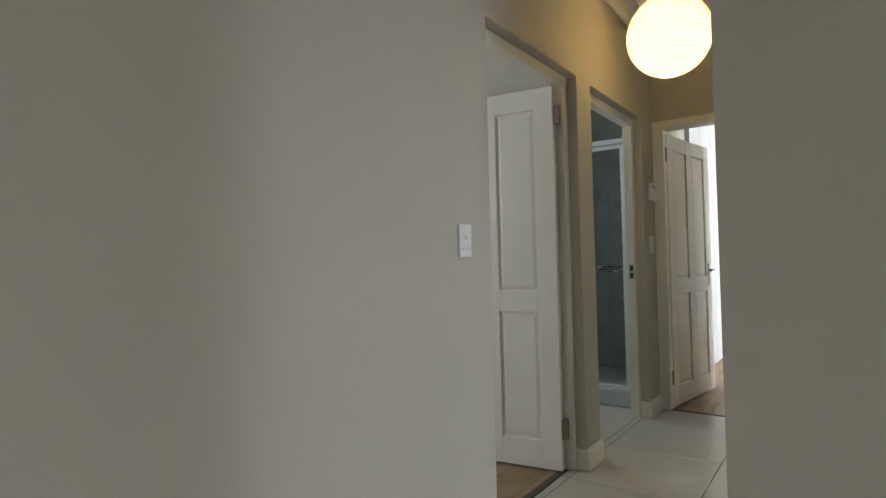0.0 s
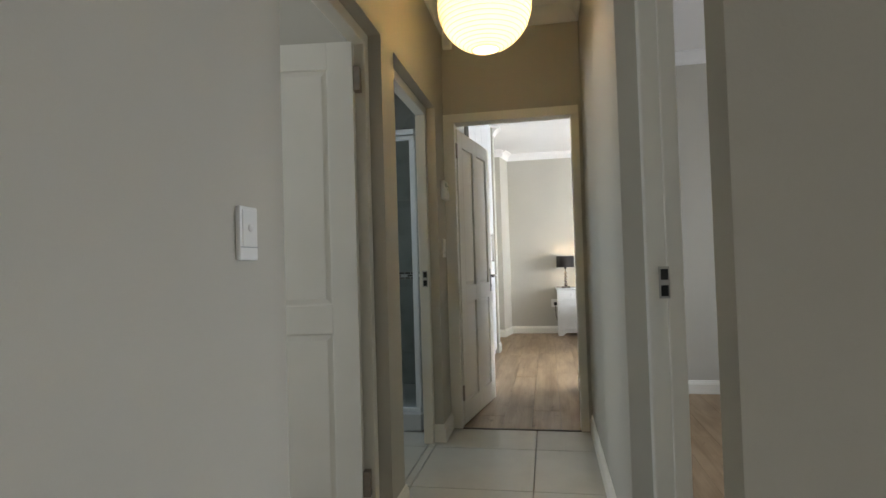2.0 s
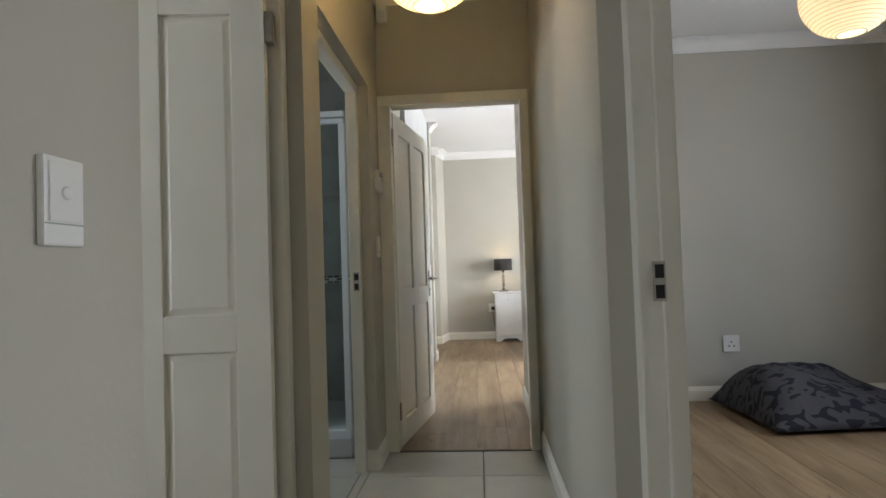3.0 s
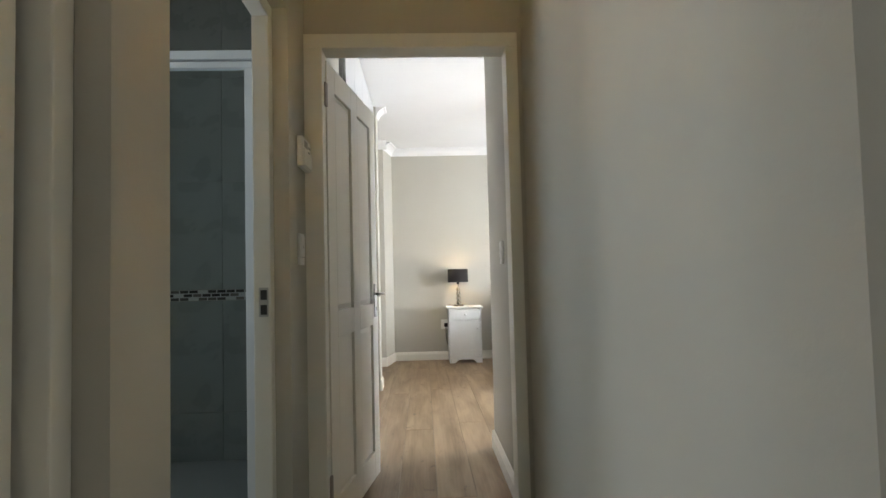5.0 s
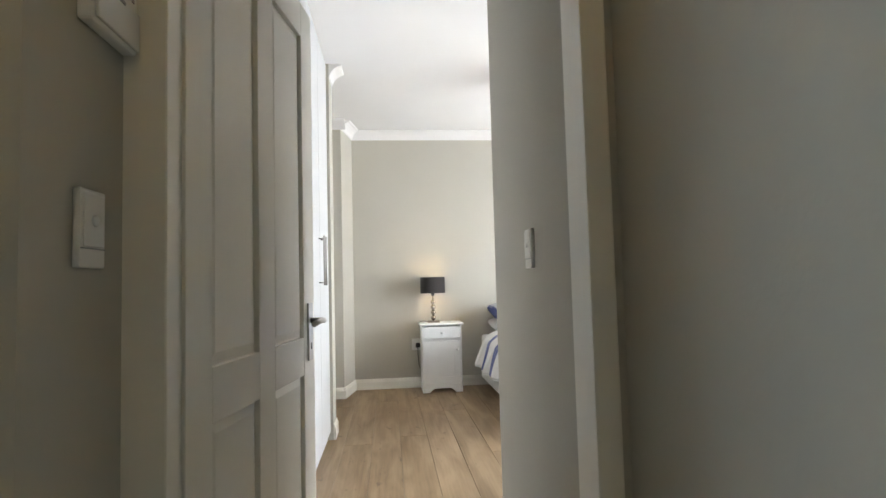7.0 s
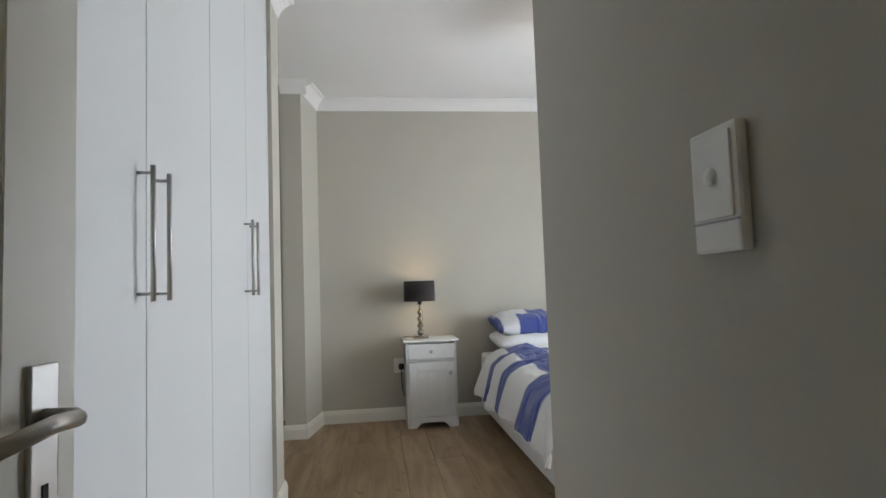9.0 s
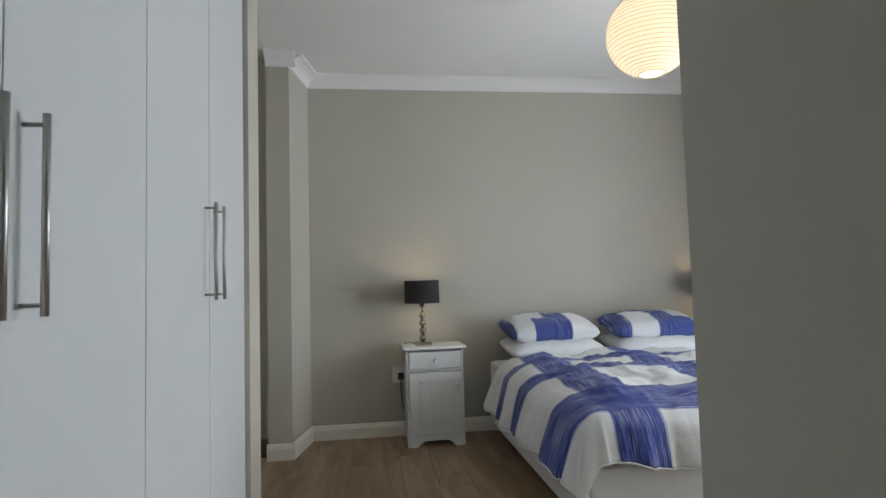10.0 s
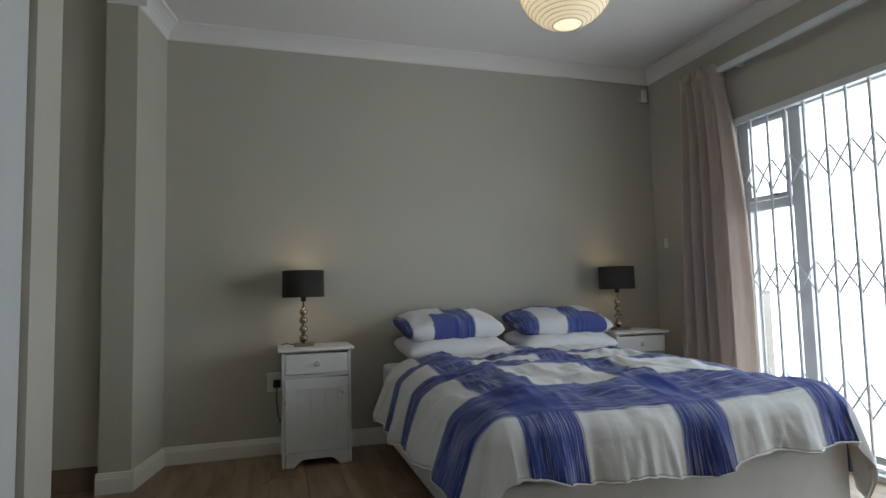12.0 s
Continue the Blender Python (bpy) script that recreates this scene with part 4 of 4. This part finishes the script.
part("glass", boxes((-1.822, -1.071, -0.003, 0.003, 0.151, 1.919)), SHOWERGLASS, _sh).visible_shadow = False

structure("tile_corner_trim", boxes((-1.852, -1.835, 5.004, 5.021, 0.12, 2.2), bevel=0.004), ALU, "pale plastic trim strip in the tiled corner", "trim")
_tr2 = thing("toilet_roll_holder", -1.849, 4.50, 0.77, "white toilet roll on a chrome wall holder", "toilet roll holder", turn=90)
part("wall_plate", boxes((-0.075, -0.045, -0.01, 0, -0.02, 0.03), bevel=0.003), STEEL, _tr2)
part("arm", tube([(-0.06, -0.008, 0.005), (-0.065, -0.05, 0.0), (-0.06, -0.065, 0.0), (0.062, -0.065, 0.0)], 0.005), STEEL, _tr2, "chrome arm")
part("paper_roll", lathe([(0.019, -0.05), (0.055, -0.05), (0.056, -0.047), (0.056, 0.047), (0.055, 0.05), (0.019, 0.05), (0.019, -0.05)], 28), COTTON, _tr2, "white paper roll", at=pose(0, -0.065, 0, 0, 90))

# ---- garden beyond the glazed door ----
# Added emissive panel: whitens the view through the glass and adds light indoors.
_glow = bpy.data.materials.new("glowing_backdrop")
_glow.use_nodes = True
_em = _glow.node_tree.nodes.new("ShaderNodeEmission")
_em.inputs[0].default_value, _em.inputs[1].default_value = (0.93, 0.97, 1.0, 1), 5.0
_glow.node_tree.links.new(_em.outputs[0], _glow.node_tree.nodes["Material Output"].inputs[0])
structure("backdrop", boxes((60, 60.2, -60, 140, -0.03, 60)), _glow, "added plain glowing panel standing in for the bright outdoors", "backdrop")
_pl = thing("shrub", 5.6, 9.7, -0.03, "small green strappy garden plant", "plant")
random.seed(5)
bm = bmesh.new()
for i in range(90):
    a, ln, le = random.uniform(0, 6.283), random.uniform(0.35, 0.8), random.uniform(0.25, 1.0)
    side = Vector((-math.sin(a), math.cos(a), 0)) * 0.018
    pts = [Vector((math.cos(a) * ln * le * t, math.sin(a) * ln * le * t, ln * (t - 0.45 * le * t * t))) for t in (0, 0.35, 0.7, 1)]
    vs = [(bm.verts.new(p - side * (1 - k / 3.2)), bm.verts.new(p + side * (1 - k / 3.2))) for k, p in enumerate(pts)]
    for (a0, a1), (b0, b1) in zip(vs, vs[1:]):
        bm.faces.new((a0, a1, b1, b0))
part("leaves", bm, LEAF, _pl)

# ---- floor pieces ----
_floor1 = tagged(new("floor_tiles"), "square beige-grey ceramic floor tiles with thin joints", "floor", kind="structure")
_floor2 = tagged(new("floor_planks_bedroom"), "light oak laminate floor planks", "floor", kind="structure")
_floor3 = tagged(new("floor_planks_side_room"), "light oak laminate floor planks", "floor", kind="structure")
_floor4 = tagged(new("floor_planks_first_room"), "oak laminate floor planks", "floor", kind="structure")
structure("threshold_1", boxes((-0.97, -0.935, 1.91, 2.73, -0.011, 0.004)), STRIP, "dark floor strip in the doorway", "trim")
structure("threshold_3", boxes((-0.775, -0.015, 4.205, 4.225, -0.011, 0.004)), STRIP, "dark floor strip in the doorway", "trim")
_shared = {}


def slab(name, x0, x1, y0, y1, z0, mat, parent, gap, bev):
    key = (name, round(x1 - x0, 3), round(y1 - y0, 3))
    if key not in _shared:
        w, l = (x1 - x0 - gap) / 2, (y1 - y0 - gap) / 2
        bm = bmesh.new()
        lo = [bm.verts.new((a * w, c * l, z0)) for a, c in ((-1, -1), (1, -1), (1, 1), (-1, 1))]
        mid = [bm.verts.new((a * w, c * l, -bev)) for a, c in ((-1, -1), (1, -1), (1, 1), (-1, 1))]
        top = [bm.verts.new((a * (w - bev), c * (l - bev), 0)) for a, c in ((-1, -1), (1, -1), (1, 1), (-1, 1))]
        for ra, rb in ((lo, mid), (mid, top)):
            for i in range(4):
                bm.faces.new((ra[i], ra[(i + 1) % 4], rb[(i + 1) % 4], rb[i]))
        bm.faces.new(top)
        _shared[key] = mesh_of(name, bm, mat)
    o = new(name, _shared[key])
    o.location = ((x0 + x1) / 2, (y0 + y1) / 2, 0)
    o.parent = parent


def tiles(rect, step, ox, oy, parent, mat, name):
    X0, X1, Y0, Y1 = rect
    x = ox + math.floor((X0 - ox) / step) * step
    while x < X1:
        y = oy + math.floor((Y0 - oy) / step) * step
        while y < Y1:
            a, b, c, d = max(x, X0), min(x + step, X1), max(y, Y0), min(y + step, Y1)
            if b - a > 0.02 and d - c > 0.02:
                slab(name, a, b, c, d, -0.011, mat, parent, 0.005, 0.0012)
            y += step
        x += step


def planks(rect, width, length, parent):
    X0, X1, Y0, Y1 = rect
    x, k = X0, 0
    while x < X1:
        y = Y0 - (k * 0.47 % 1) * length
        while y < Y1:
            a, b, c, d = x, min(x + width, X1), max(y, Y0), min(y + length, Y1)
            if b - a > 0.02 and d - c > 0.02:
                slab("plank", a, b, c, d, -0.011, WOOD, parent, 0.0016, 0.0009)
            y += length
        x += width
        k += 1


tiles((-0.935, 0.17, -1.5, 4.205), 0.5975, -0.293, 3.233, _floor1, TILE, "tile")
tiles((0.17, 4.0, -1.5, 1.315), 0.5975, -0.293, 3.233, _floor1, TILE, "tile")
tiles((-0.985, 4.0, -3.5, -1.5), 0.5975, -0.293, 3.233, _floor1, TILE, "tile")
tiles((-2.65, -0.935, 2.91, 4.11), 0.5975, -0.293, 3.233, _floor1, TILE, "tile")
planks((-1.489, 0.055, 4.225, 9.165), 0.193, 2.6, _floor2)
planks((0.055, 2.99, 5.45, 9.165), 0.193, 2.6, _floor2)
planks((0.17, 2.81, 1.405, 5.30), 0.193, 2.6, _floor3)
planks((-4.1, -0.97, 0.2, 2.745), 0.193, 2.6, _floor4)

_tw = tagged(new("wall_tiles"), "grey-green shower wall tiles with a mosaic strip", "wall tiles", kind="structure")


def wall_tile(name, x0, x1, z0, z1, mat, plane, at):
    """A tile on a wall that faces -y (plane 'y') or +x (plane 'x')."""
    key = (name, plane, round(x1 - x0, 3), round(z1 - z0, 3))
    if key not in _shared:
        w, l = (x1 - x0 - 0.003) / 2, (z1 - z0 - 0.003) / 2
        bm = boxes((-w, w, -0.008, 0, -l, l))
        if plane == "x":
            bmesh.ops.rotate(bm, verts=bm.verts[:], cent=(0, 0, 0), matrix=Matrix.Rotation(radians(90), 3, "Z"))
        _shared[key] = mesh_of(name, bm, mat)
    o = new(name, _shared[key])
    c = (x0 + x1) / 2
    o.location = (c, at, (z0 + z1) / 2) if plane == "y" else (at, c, (z0 + z1) / 2)
    o.parent = _tw


_rows = [(0.0, 0.37), (0.37, 0.97), (1.03, 1.62), (1.62, 2.2), (2.2, 2.72)]
for z0, z1 in _rows:
    for x0, x1 in ((-1.86, -1.77), (-1.77, -1.47), (-1.47, -1.17), (-1.17, -1.03)):
        wall_tile("wall_tile", x0, x1, z0, z1, WALLTILE, "y", 5.03)
    for y0, y1 in ((4.16, 4.43), (4.43, 4.73), (4.73, 5.02)):
        wall_tile("wall_tile", y0, y1, z0, z1, WALLTILE, "x", -1.86)
random.seed(9)
wall_tile("mosaic_bed", -1.86, -1.03, 0.97, 1.03, PLASTIC, "y", 5.033)
wall_tile("mosaic_bed", 4.16, 5.02, 0.97, 1.03, PLASTIC, "x", -1.863)
for k in range(3):
    z0 = 0.97 + 0.02 * k
    for plane, lo, hi, at in (("y", -1.85, -1.03, 5.03), ("x", 4.16, 5.02, -1.86)):
        x = lo + 0.02 * (k % 2)
        while x < hi - 0.06:
            wall_tile("mosaic_piece", x, x + 0.046, z0 + 0.001, z0 + 0.019, MOSAIC, plane, at)
            x += 0.05 if random.random() < 0.7 else 0.1
